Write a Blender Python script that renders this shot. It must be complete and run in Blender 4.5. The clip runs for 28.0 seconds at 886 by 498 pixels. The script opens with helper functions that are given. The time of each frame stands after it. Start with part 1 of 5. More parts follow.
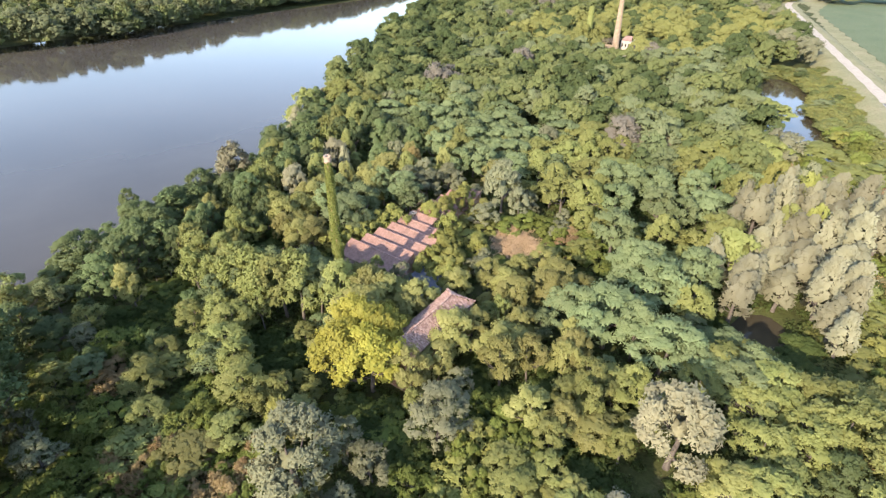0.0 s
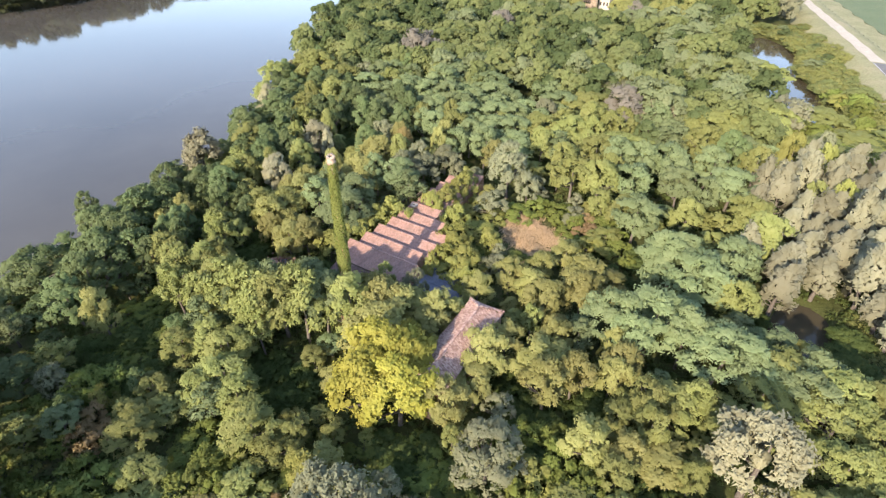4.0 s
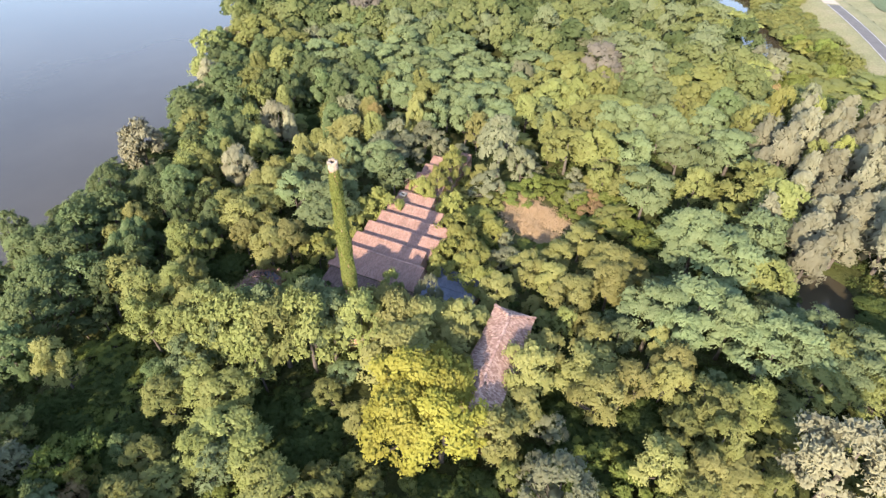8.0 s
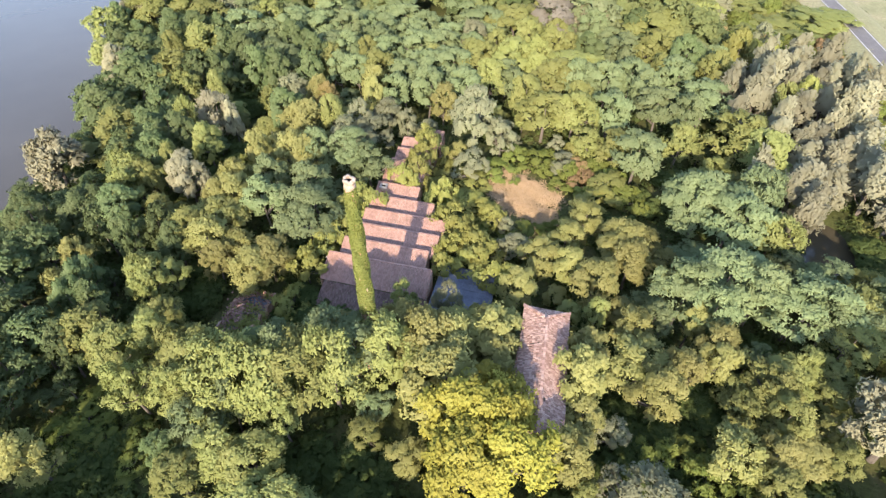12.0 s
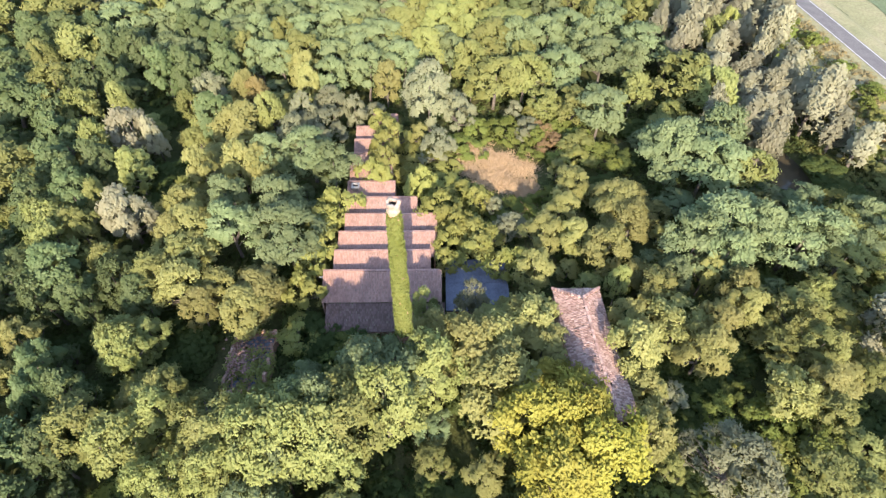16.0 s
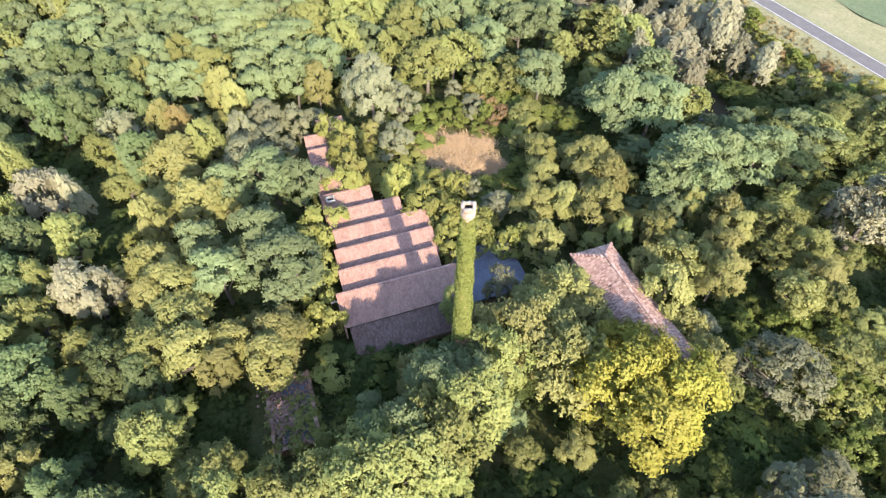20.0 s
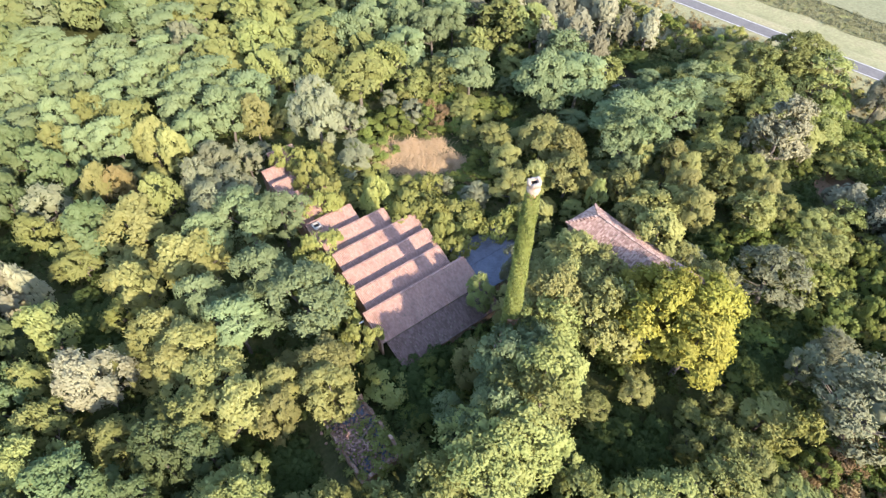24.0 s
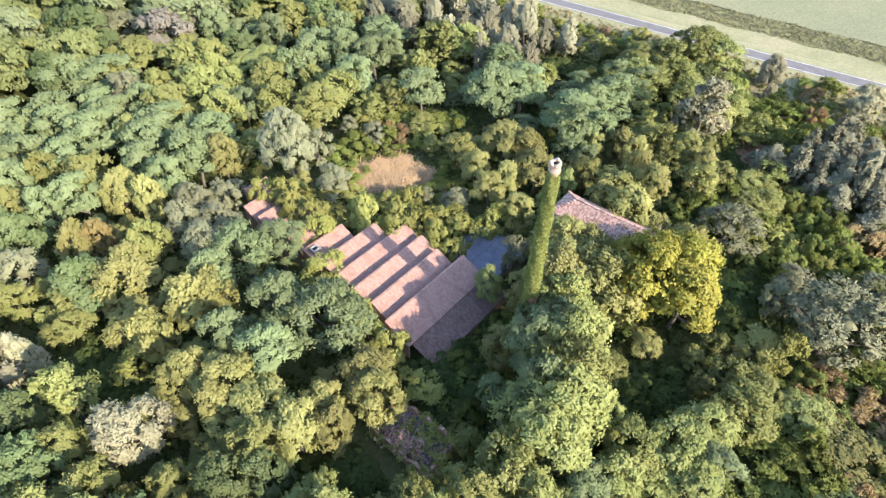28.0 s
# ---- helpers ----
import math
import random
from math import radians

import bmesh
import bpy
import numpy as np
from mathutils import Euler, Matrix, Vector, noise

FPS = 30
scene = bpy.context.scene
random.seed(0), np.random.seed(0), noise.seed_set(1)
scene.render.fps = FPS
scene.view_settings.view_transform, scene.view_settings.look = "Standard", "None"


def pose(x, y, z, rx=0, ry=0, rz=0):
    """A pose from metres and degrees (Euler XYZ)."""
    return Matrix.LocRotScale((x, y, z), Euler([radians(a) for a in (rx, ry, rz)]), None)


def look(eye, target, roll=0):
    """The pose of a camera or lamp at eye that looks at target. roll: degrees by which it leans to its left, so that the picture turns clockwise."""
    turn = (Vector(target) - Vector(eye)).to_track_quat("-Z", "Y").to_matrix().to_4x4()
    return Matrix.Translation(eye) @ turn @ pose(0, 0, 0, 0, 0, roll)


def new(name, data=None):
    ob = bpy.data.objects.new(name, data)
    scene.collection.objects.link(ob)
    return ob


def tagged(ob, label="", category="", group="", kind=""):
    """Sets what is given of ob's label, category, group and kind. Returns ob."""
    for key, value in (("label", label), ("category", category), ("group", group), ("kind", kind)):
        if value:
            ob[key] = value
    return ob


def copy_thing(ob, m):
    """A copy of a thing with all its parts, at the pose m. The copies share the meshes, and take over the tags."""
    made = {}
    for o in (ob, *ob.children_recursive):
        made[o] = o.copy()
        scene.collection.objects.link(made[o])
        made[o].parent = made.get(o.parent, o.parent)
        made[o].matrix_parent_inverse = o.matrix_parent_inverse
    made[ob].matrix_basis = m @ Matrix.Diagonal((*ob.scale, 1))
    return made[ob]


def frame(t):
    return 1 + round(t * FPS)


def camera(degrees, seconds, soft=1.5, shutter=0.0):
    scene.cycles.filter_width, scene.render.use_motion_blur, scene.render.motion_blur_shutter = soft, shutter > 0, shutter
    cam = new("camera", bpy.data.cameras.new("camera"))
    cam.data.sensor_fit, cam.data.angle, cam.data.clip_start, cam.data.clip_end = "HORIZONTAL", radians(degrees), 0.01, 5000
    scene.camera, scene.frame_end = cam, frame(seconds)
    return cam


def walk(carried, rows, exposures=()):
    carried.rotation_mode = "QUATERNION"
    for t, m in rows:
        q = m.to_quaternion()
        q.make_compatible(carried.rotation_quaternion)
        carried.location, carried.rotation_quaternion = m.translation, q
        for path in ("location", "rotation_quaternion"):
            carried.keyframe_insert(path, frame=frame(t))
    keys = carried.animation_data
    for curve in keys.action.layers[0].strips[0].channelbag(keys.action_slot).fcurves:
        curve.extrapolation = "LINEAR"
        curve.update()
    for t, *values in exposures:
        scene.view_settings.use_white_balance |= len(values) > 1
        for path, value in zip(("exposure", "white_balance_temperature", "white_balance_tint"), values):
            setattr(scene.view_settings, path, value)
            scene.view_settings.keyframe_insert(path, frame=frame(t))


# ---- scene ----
cam = camera(77.8, 28.0, soft=1.3)
METRES, EYE, TILT, LEAN, TURN = 120.0, 66.42, 0.0, 0.0, 38.0
ROWS = [
    (0.0, 0.0, 0.0, 0.0, -0.02, -30.65, 0.03),
    (0.5, -0.0056, 0.0107, 0.001, -0.08, -30.75, -0.0),
    (1.0, -0.0133, 0.0232, 0.0014, -0.4, -31.15, 0.08),
    (1.5, -0.0234, 0.038, 0.0014, -1.03, -31.73, 0.13),
    (2.0, -0.0345, 0.0546, 0.0018, -1.81, -32.25, 0.17),
    (2.5, -0.0456, 0.0709, 0.0015, -2.48, -32.87, 0.16),
    (3.0, -0.0567, 0.0869, 0.0011, -3.17, -33.45, 0.16),
    (3.5, -0.0678, 0.1027, 0.0007, -3.88, -33.98, 0.13),
    (5.5, -0.1101, 0.1656, -0.0008, -7.27, -36.21, 0.12),
    (6.0, -0.1205, 0.1812, -0.0012, -8.21, -36.77, 0.12),
    (6.5, -0.1308, 0.1966, -0.0017, -9.18, -37.35, 0.12),
    (7.0, -0.141, 0.2121, -0.0022, -10.21, -37.98, 0.1),
    (7.5, -0.1514, 0.2276, -0.0025, -11.28, -38.56, 0.09),
    (8.0, -0.1613, 0.2432, -0.0025, -12.43, -39.17, 0.1),
    (8.5, -0.1717, 0.2586, -0.0026, -13.6, -39.76, 0.05),
    (9.0, -0.182, 0.2742, -0.0025, -14.82, -40.39, 0.01),
    (9.5, -0.1923, 0.2896, -0.0026, -16.11, -40.99, 0.02),
    (10.0, -0.2028, 0.3051, -0.0028, -17.41, -41.6, 0.01),
    (10.5, -0.2131, 0.3205, -0.0028, -18.82, -42.25, -0.01),
    (11.0, -0.2233, 0.3357, -0.0026, -20.31, -42.86, -0.02),
    (11.5, -0.2334, 0.3509, -0.0024, -21.85, -43.46, -0.02),
    (12.0, -0.2436, 0.3662, -0.0024, -23.43, -44.07, -0.03),
    (12.5, -0.2537, 0.3814, -0.0025, -25.08, -44.66, -0.04),
    (14.5, -0.2945, 0.4428, -0.0027, -32.35, -46.85, -0.06),
    (15.0, -0.3048, 0.4581, -0.0026, -34.38, -47.33, -0.09),
    (15.5, -0.315, 0.4734, -0.0026, -36.48, -47.81, -0.12),
    (16.0, -0.3254, 0.4888, -0.0024, -38.61, -48.23, -0.14),
    (16.5, -0.3358, 0.5042, -0.0026, -40.75, -48.6, -0.16),
    (17.0, -0.3462, 0.5197, -0.0027, -42.92, -48.97, -0.17),
    (17.5, -0.3567, 0.5352, -0.0029, -45.18, -49.27, -0.17),
    (18.0, -0.367, 0.5506, -0.003, -47.45, -49.54, -0.19),
    (18.5, -0.3774, 0.5661, -0.0035, -49.75, -49.75, -0.21),
    (19.0, -0.3876, 0.5815, -0.004, -52.12, -49.92, -0.21),
    (19.5, -0.398, 0.5969, -0.0047, -54.45, -50.02, -0.23),
    (20.0, -0.4084, 0.6124, -0.0055, -56.81, -50.04, -0.24),
    (20.5, -0.419, 0.6277, -0.0066, -59.2, -50.03, -0.25),
    (21.0, -0.4294, 0.6431, -0.0072, -61.6, -49.93, -0.3),
    (21.5, -0.4398, 0.6586, -0.0077, -63.86, -49.75, -0.34),
    (23.5, -0.4809, 0.7202, -0.0085, -72.85, -48.78, -0.49),
    (24.0, -0.4912, 0.7355, -0.0085, -75.04, -48.4, -0.51),
    (24.5, -0.5017, 0.7508, -0.0086, -77.13, -47.98, -0.53),
    (25.0, -0.5121, 0.7661, -0.0089, -79.13, -47.54, -0.54),
    (25.5, -0.5224, 0.7814, -0.0094, -81.23, -47.15, -0.51),
    (26.0, -0.5316, 0.795, -0.0096, -83.12, -46.64, -0.59),
    (26.5, -0.5394, 0.8066, -0.0095, -84.48, -46.1, -0.66),
    (27.0, -0.5464, 0.8169, -0.0085, -85.78, -45.77, -0.67),
    (27.5, -0.5519, 0.8249, -0.0072, -86.76, -45.43, -0.71),
    (28.0, -0.5558, 0.8306, -0.0055, -87.45, -45.25, -0.73),
]
walk(cam, [(t, pose(0, 0, EYE, TILT, LEAN, TURN) @ pose(METRES * x, METRES * y, METRES * z, 90 + pitch, roll, yaw)) for t, x, y, z, yaw, pitch, roll in ROWS], [(0, 1.99, 6800, 18), (6, 2.06, 6820, 18), (12, 2.15, 6800, 18), (20, 2.31, 6660, 18), (28, 2.40, 6500, 17)])

# ---- world and light ----
SUN_ELEVATION, SUN_AZIMUTH = 25.0, 177.5     # degrees; azimuth clockwise from +y
world = bpy.data.worlds.new("world")
scene.world = world
world.use_nodes = True
wn = world.node_tree.nodes
sky = wn.new("ShaderNodeTexSky")
sky.sky_type, sky.sun_disc = "NISHITA", False
sky.sun_elevation, sky.sun_rotation = radians(SUN_ELEVATION), radians(SUN_AZIMUTH)
sky.air_density, sky.dust_density, sky.ozone_density = 1.0, 0.6, 1.5
wn["Background"].inputs["Strength"].default_value = 0.15
world.node_tree.links.new(sky.outputs[0], wn["Background"].inputs["Color"])
sun = new("sun", bpy.data.lights.new("sun", "SUN"))
sun.data.energy, sun.data.angle, sun.data.color = 2.8, radians(0.6), (1.0, 0.885, 0.70)
az, el = radians(SUN_AZIMUTH), radians(SUN_ELEVATION)
sun.matrix_world = look((0, 0, 0), (-math.sin(az) * math.cos(el), -math.cos(az) * math.cos(el), -math.sin(el)))


# ---- materials ----
def rgb(c):
    return (c[0], c[1], c[2], 1.0)


def nodes_of(name):
    m = bpy.data.materials.new(name)
    m.use_nodes = True
    nt = m.node_tree
    return m, nt, nt.nodes["Principled BSDF"], nt.links.new


def mixer(nt, blend="MIX"):
    n = nt.nodes.new("ShaderNodeMix")
    n.data_type, n.blend_type = "RGBA", blend
    return n


def noise_node(nt, vec, scale, detail=4.0, rough=0.6):
    n = nt.nodes.new("ShaderNodeTexNoise")
    n.inputs["Scale"].default_value, n.inputs["Detail"].default_value, n.inputs["Roughness"].default_value = scale, detail, rough
    if vec:
        nt.links.new(vec, n.inputs["Vector"])
    return n


def ramp_node(nt, fac, stops):
    n = nt.nodes.new("ShaderNodeValToRGB")
    e = n.color_ramp.elements
    while len(e) < len(stops):
        e.new(0.5)
    for s, (p, c) in zip(e, stops):
        s.position, s.color = p, rgb(c)
    nt.links.new(fac, n.inputs["Fac"])
    return n


def foliage(name, dark, mid, light, gloss=0.55, glow=0.3, lumps=0.35, speck=0.15):
    """Leaves: three tones by leaf, a shift by tree, patches through the crown; light passes through."""
    m, nt, p, link = nodes_of(name)
    geo = nt.nodes.new("ShaderNodeNewGeometry")
    info = nt.nodes.new("ShaderNodeObjectInfo")
    patch = noise_node(nt, geo.outputs["Position"], lumps, 3.0)
    add = nt.nodes.new("ShaderNodeMath")
    add.operation = "MULTIPLY_ADD"
    link(geo.outputs["Random Per Island"], add.inputs[0])
    add.inputs[1].default_value = speck
    link(patch.outputs["Fac"], add.inputs[2])
    sub = nt.nodes.new("ShaderNodeMath")
    sub.operation = "SUBTRACT"
    link(add.outputs[0], sub.inputs[0])
    sub.inputs[1].default_value = 0.5 * speck - 0.06
    tone = ramp_node(nt, sub.outputs[0], [(0.16, [0.4 * a + 0.6 * b for a, b in zip(mid, dark)]), (0.5, mid), (0.86, [0.5 * a + 0.5 * b for a, b in zip(mid, light)])])
    hsv = nt.nodes.new("ShaderNodeHueSaturation")
    for sock, lo, hi in (("Hue", 0.493, 0.514), ("Value", 0.72, 1.14)):
        mr = nt.nodes.new("ShaderNodeMapRange")
        mr.inputs["To Min"].default_value, mr.inputs["To Max"].default_value = lo, hi
        link(info.outputs["Random"], mr.inputs["Value"])
        link(mr.outputs[0], hsv.inputs[sock])
    link(tone.outputs[0], hsv.inputs["Color"])
    link(hsv.outputs[0], p.inputs["Base Color"])
    p.inputs["Roughness"].default_value = gloss
    p.inputs["Specular IOR Level"].default_value = 0.08
    tr = nt.nodes.new("ShaderNodeBsdfTranslucent")
    link(hsv.outputs[0], tr.inputs["Color"])
    mx = nt.nodes.new("ShaderNodeMixShader")
    mx.inputs[0].default_value = 1.3 * glow
    link(p.outputs[0], mx.inputs[1])
    link(tr.outputs[0], mx.inputs[2])
    link(mx.outputs[0], nt.nodes["Material Output"].inputs["Surface"])
    return m


def surface(name, tones, scale, rough=0.85, bump=0.3, fine=8.0, bump_distance=0.03, spec=0.3, space="Position"):
    """A rough surface: tones by coarse noise times a fine grain, with relief."""
    m, nt, p, link = nodes_of(name)
    if space == "Position":
        vec = nt.nodes.new("ShaderNodeNewGeometry").outputs["Position"]
    else:
        vec = nt.nodes.new("ShaderNodeTexCoord").outputs["Object"]
    a = noise_node(nt, vec, scale, 6.0, 0.65)
    b = noise_node(nt, vec, scale * fine, 4.0)
    k = len(tones)
    col = ramp_node(nt, a.outputs["Fac"], [(0.3 + 0.4 * i / max(1, k - 1), c) for i, c in enumerate(tones)])
    mul = mixer(nt, "MULTIPLY")
    mul.inputs[0].default_value = 0.6
    grain = ramp_node(nt, b.outputs["Fac"], [(0.3, (0.55, 0.55, 0.55)), (0.7, (1.25, 1.25, 1.25))])
    link(col.outputs[0], mul.inputs[6])
    link(grain.outputs[0], mul.inputs[7])
    link(mul.outputs[2], p.inputs["Base Color"])
    p.inputs["Roughness"].default_value = rough
    p.inputs["Specular IOR Level"].default_value = spec
    bm_ = nt.nodes.new("ShaderNodeBump")
    bm_.inputs["Strength"].default_value, bm_.inputs["Distance"].default_value = bump, bump_distance
    link(b.outputs["Fac"], bm_.inputs["Height"])
    link(bm_.outputs[0], p.inputs["Normal"])
    return m


def water_surface(name, colour, ripple, rough=0.06):
    m, nt, p, link = nodes_of(name)
    vec = nt.nodes.new("ShaderNodeNewGeometry").outputs["Position"]
    silt = noise_node(nt, vec, 0.012, 5.0)
    col = ramp_node(nt, silt.outputs["Fac"], [(0.35, colour), (0.65, [c * 1.35 for c in colour])])
    link(col.outputs[0], p.inputs["Base Color"])
    p.inputs["Roughness"].default_value, p.inputs["IOR"].default_value, p.inputs["Specular IOR Level"].default_value = rough, 1.33, 0.36
    wave = noise_node(nt, vec, 0.55, 3.0)
    b = nt.nodes.new("ShaderNodeBump")
    b.inputs["Strength"].default_value, b.inputs["Distance"].default_value = ripple, 0.06
    link(wave.outputs["Fac"], b.inputs["Height"])
    link(b.outputs[0], p.inputs["Normal"])
    return m


def brick_surface(name, c1, c2, mortar, row=0.065):
    m, nt, p, link = nodes_of(name)
    co = nt.nodes.new("ShaderNodeTexCoord")
    br = nt.nodes.new("ShaderNodeTexBrick")
    link(co.outputs["UV"], br.inputs["Vector"])
    for k, v in (("Color1", c1), ("Color2", c2), ("Mortar", mortar)):
        br.inputs[k].default_value = rgb(v)
    br.inputs["Scale"].default_value = 1.0
    br.inputs["Brick Width"].default_value, br.inputs["Row Height"].default_value, br.inputs["Mortar Size"].default_value = 0.25, row, 0.008
    vec = nt.nodes.new("ShaderNodeNewGeometry").outputs["Position"]
    stain = noise_node(nt, vec, 1.1, 5.0)
    g = ramp_node(nt, stain.outputs["Fac"], [(0.3, (0.6, 0.58, 0.55)), (0.7, (1.2, 1.2, 1.2))])
    mul = mixer(nt, "MULTIPLY")
    mul.inputs[0].default_value = 0.8
    link(br.outputs["Color"], mul.inputs[6])
    link(g.outputs[0], mul.inputs[7])
    link(mul.outputs[2], p.inputs["Base Color"])
    p.inputs["Roughness"].default_value = 0.9
    b = nt.nodes.new("ShaderNodeBump")
    b.inputs["Strength"].default_value, b.inputs["Distance"].default_value, b.invert = 0.5, 0.01, True
    link(br.outputs["Fac"], b.inputs["Height"])
    link(b.outputs[0], p.inputs["Normal"])
    return m


def tile_surface(name, tones):
    """Old clay tiles: each tile its own tone, lichen and soot in patches."""
    m, nt, p, link = nodes_of(name)
    geo = nt.nodes.new("ShaderNodeNewGeometry")
    tone = ramp_node(nt, geo.outputs["Random Per Island"], [(0.0, tones[0]), (0.5, tones[1]), (1.0, tones[2])])
    a = noise_node(nt, geo.outputs["Position"], 0.7, 6.0)
    b = noise_node(nt, geo.outputs["Position"], 9.0, 3.0)
    stain = ramp_node(nt, a.outputs["Fac"], [(0.28, (0.72, 0.70, 0.68)), (0.5, (1.0, 1.0, 1.0)), (0.75, (1.1, 1.08, 1.04))])
    grain = ramp_node(nt, b.outputs["Fac"], [(0.3, (0.8, 0.8, 0.8)), (0.7, (1.15, 1.15, 1.15))])
    m1, m2 = mixer(nt, "MULTIPLY"), mixer(nt, "MULTIPLY")
    m1.inputs[0].default_value, m2.inputs[0].default_value = 0.85, 0.8
    link(tone.outputs[0], m1.inputs[6])
    link(stain.outputs[0], m1.inputs[7])
    link(m1.outputs[2], m2.inputs[6])
    link(grain.outputs[0], m2.inputs[7])
    link(m2.outputs[2], p.inputs["Base Color"])
    p.inputs["Roughness"].default_value = 0.88
    p.inputs["Specular IOR Level"].default_value = 0.25
    return m


LEAF = {
    "willow": foliage("willow_leaves", (0.181, 0.175, 0.107), (0.229, 0.221, 0.137), (0.272, 0.263, 0.167), 0.6, 0.16),
    "maple": foliage("maple_leaves", (0.183, 0.189, 0.065), (0.260, 0.260, 0.093), (0.327, 0.312, 0.129), 0.55, 0.32),
    "golden": foliage("golden_leaves", (0.213, 0.205, 0.041), (0.290, 0.276, 0.056), (0.359, 0.335, 0.086), 0.55, 0.32),
    "locust": foliage("locust_leaves", (0.103, 0.142, 0.065), (0.158, 0.200, 0.093), (0.217, 0.253, 0.125), 0.6, 0.24),
    "elm": foliage("elm_leaves", (0.135, 0.161, 0.050), (0.203, 0.222, 0.074), (0.273, 0.274, 0.108), 0.6, 0.26),
    "alder": foliage("alder_leaves", (0.064, 0.104, 0.041), (0.106, 0.142, 0.058), (0.156, 0.185, 0.084), 0.5, 0.25),
    "sallow": foliage("sallow_leaves", (0.122, 0.137, 0.076), (0.179, 0.188, 0.109), (0.235, 0.236, 0.146), 0.6, 0.2),
    "shrub": foliage("shrub_leaves", (0.159, 0.179, 0.051), (0.244, 0.252, 0.074), (0.326, 0.313, 0.113), 0.55, 0.3),
    "rusty": foliage("rusty_leaves", (0.213, 0.178, 0.068), (0.283, 0.236, 0.090), (0.322, 0.274, 0.124), 0.6, 0.3),
    "thicket": foliage("thicket_leaves", (0.102, 0.146, 0.035), (0.164, 0.199, 0.050), (0.230, 0.245, 0.079), 0.6, 0.32),
    "bramble": foliage("bramble_leaves", (0.190, 0.138, 0.070), (0.268, 0.192, 0.098), (0.325, 0.245, 0.135), 0.6, 0.30),
}
LEAF["plume"] = foliage("grove_willow_leaves", (0.168, 0.166, 0.105), (0.213, 0.210, 0.135), (0.252, 0.248, 0.163), 0.6, 0.16)
FAR_LEAF = {
    "willow": foliage("far_willow_leaves", (0.163, 0.153, 0.118), (0.211, 0.197, 0.157), (0.254, 0.236, 0.195), 0.65, 0.25, 0.13, 0.16),
    "maple": foliage("far_maple_leaves", (0.173, 0.194, 0.065), (0.251, 0.271, 0.090), (0.318, 0.328, 0.128), 0.65, 0.25, 0.13, 0.16),
    "locust": foliage("far_locust_leaves", (0.084, 0.117, 0.052), (0.139, 0.164, 0.082), (0.198, 0.206, 0.114), 0.65, 0.25, 0.13, 0.16),
    "elm": foliage("far_elm_leaves", (0.084, 0.112, 0.038), (0.136, 0.159, 0.060), (0.198, 0.201, 0.090), 0.65, 0.25, 0.13, 0.16),
    "alder": foliage("far_alder_leaves", (0.043, 0.071, 0.027), (0.073, 0.098, 0.038), (0.114, 0.131, 0.057), 0.65, 0.25, 0.13, 0.16),
    "sallow": foliage("far_sallow_leaves", (0.112, 0.120, 0.072), (0.172, 0.174, 0.107), (0.222, 0.215, 0.139), 0.65, 0.25, 0.13, 0.16),
}
IVY = foliage("ivy_leaves", (0.097, 0.124, 0.028), (0.155, 0.179, 0.047), (0.223, 0.235, 0.074), 0.45, 0.25)
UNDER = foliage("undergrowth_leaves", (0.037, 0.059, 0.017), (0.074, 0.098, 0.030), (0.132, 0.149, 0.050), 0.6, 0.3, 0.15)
BARK = surface("bark", [(0.075, 0.062, 0.050), (0.141, 0.124, 0.104)], 3.0, 0.9, 0.6)
EARTH = surface("woodland_floor", [(0.037, 0.042, 0.017), (0.062, 0.071, 0.023), (0.100, 0.095, 0.042)], 0.12, 0.95, 0.6, 14.0, 0.25, 0.1)
MEADOW = surface("verge_grass", [(0.185, 0.184, 0.098), (0.230, 0.224, 0.122), (0.278, 0.246, 0.150)], 0.09, 0.95, 0.6, 22.0, 0.15, 0.1)
CROP = surface("crop_field", [(0.103, 0.141, 0.075), (0.134, 0.159, 0.087)], 0.05, 0.95, 0.6, 30.0, 0.2, 0.1)
ROUGH = surface("rough_grass", [(0.108, 0.112, 0.050), (0.158, 0.149, 0.071), (0.183, 0.195, 0.066)], 0.25, 0.95, 0.6, 12.0, 0.3, 0.1)
PALE_CROP = surface("pale_crop", [(0.158, 0.169, 0.096), (0.193, 0.191, 0.109)], 0.05, 0.95, 0.6, 30.0, 0.2, 0.1)
STUBBLE = surface("stubble_field", [(0.249, 0.199, 0.108), (0.315, 0.257, 0.149)], 0.05, 0.95, 0.5, 30.0, 0.1, 0.1)
DRY = foliage("dry_grass", (0.320, 0.225, 0.125), (0.460, 0.335, 0.200), (0.570, 0.430, 0.275), 0.7, 0.25, 0.9)
TAN_SCRUB = foliage("dry_scrub_leaves", (0.173, 0.136, 0.067), (0.239, 0.188, 0.095), (0.297, 0.240, 0.130), 0.7, 0.25, 0.25)
WEEDS = foliage("weed_leaves", (0.097, 0.097, 0.051), (0.160, 0.152, 0.084), (0.213, 0.193, 0.107), 0.7, 0.25, 0.3)
ASPHALT = surface("asphalt", [(0.104, 0.098, 0.094), (0.150, 0.140, 0.134)], 0.4, 0.85, 0.4, 40.0, 0.01)
PAINT = surface("road_paint", [(0.398, 0.398, 0.385), (0.518, 0.518, 0.498)], 2.0, 0.7, 0.1)
GRAVEL = surface("gravel_track", [(0.349, 0.307, 0.241), (0.432, 0.382, 0.307)], 0.5, 0.95, 0.4, 20.0, 0.02)
TILE = tile_surface("clay_tiles", [(0.252, 0.150, 0.118), (0.288, 0.175, 0.140), (0.320, 0.202, 0.163)])
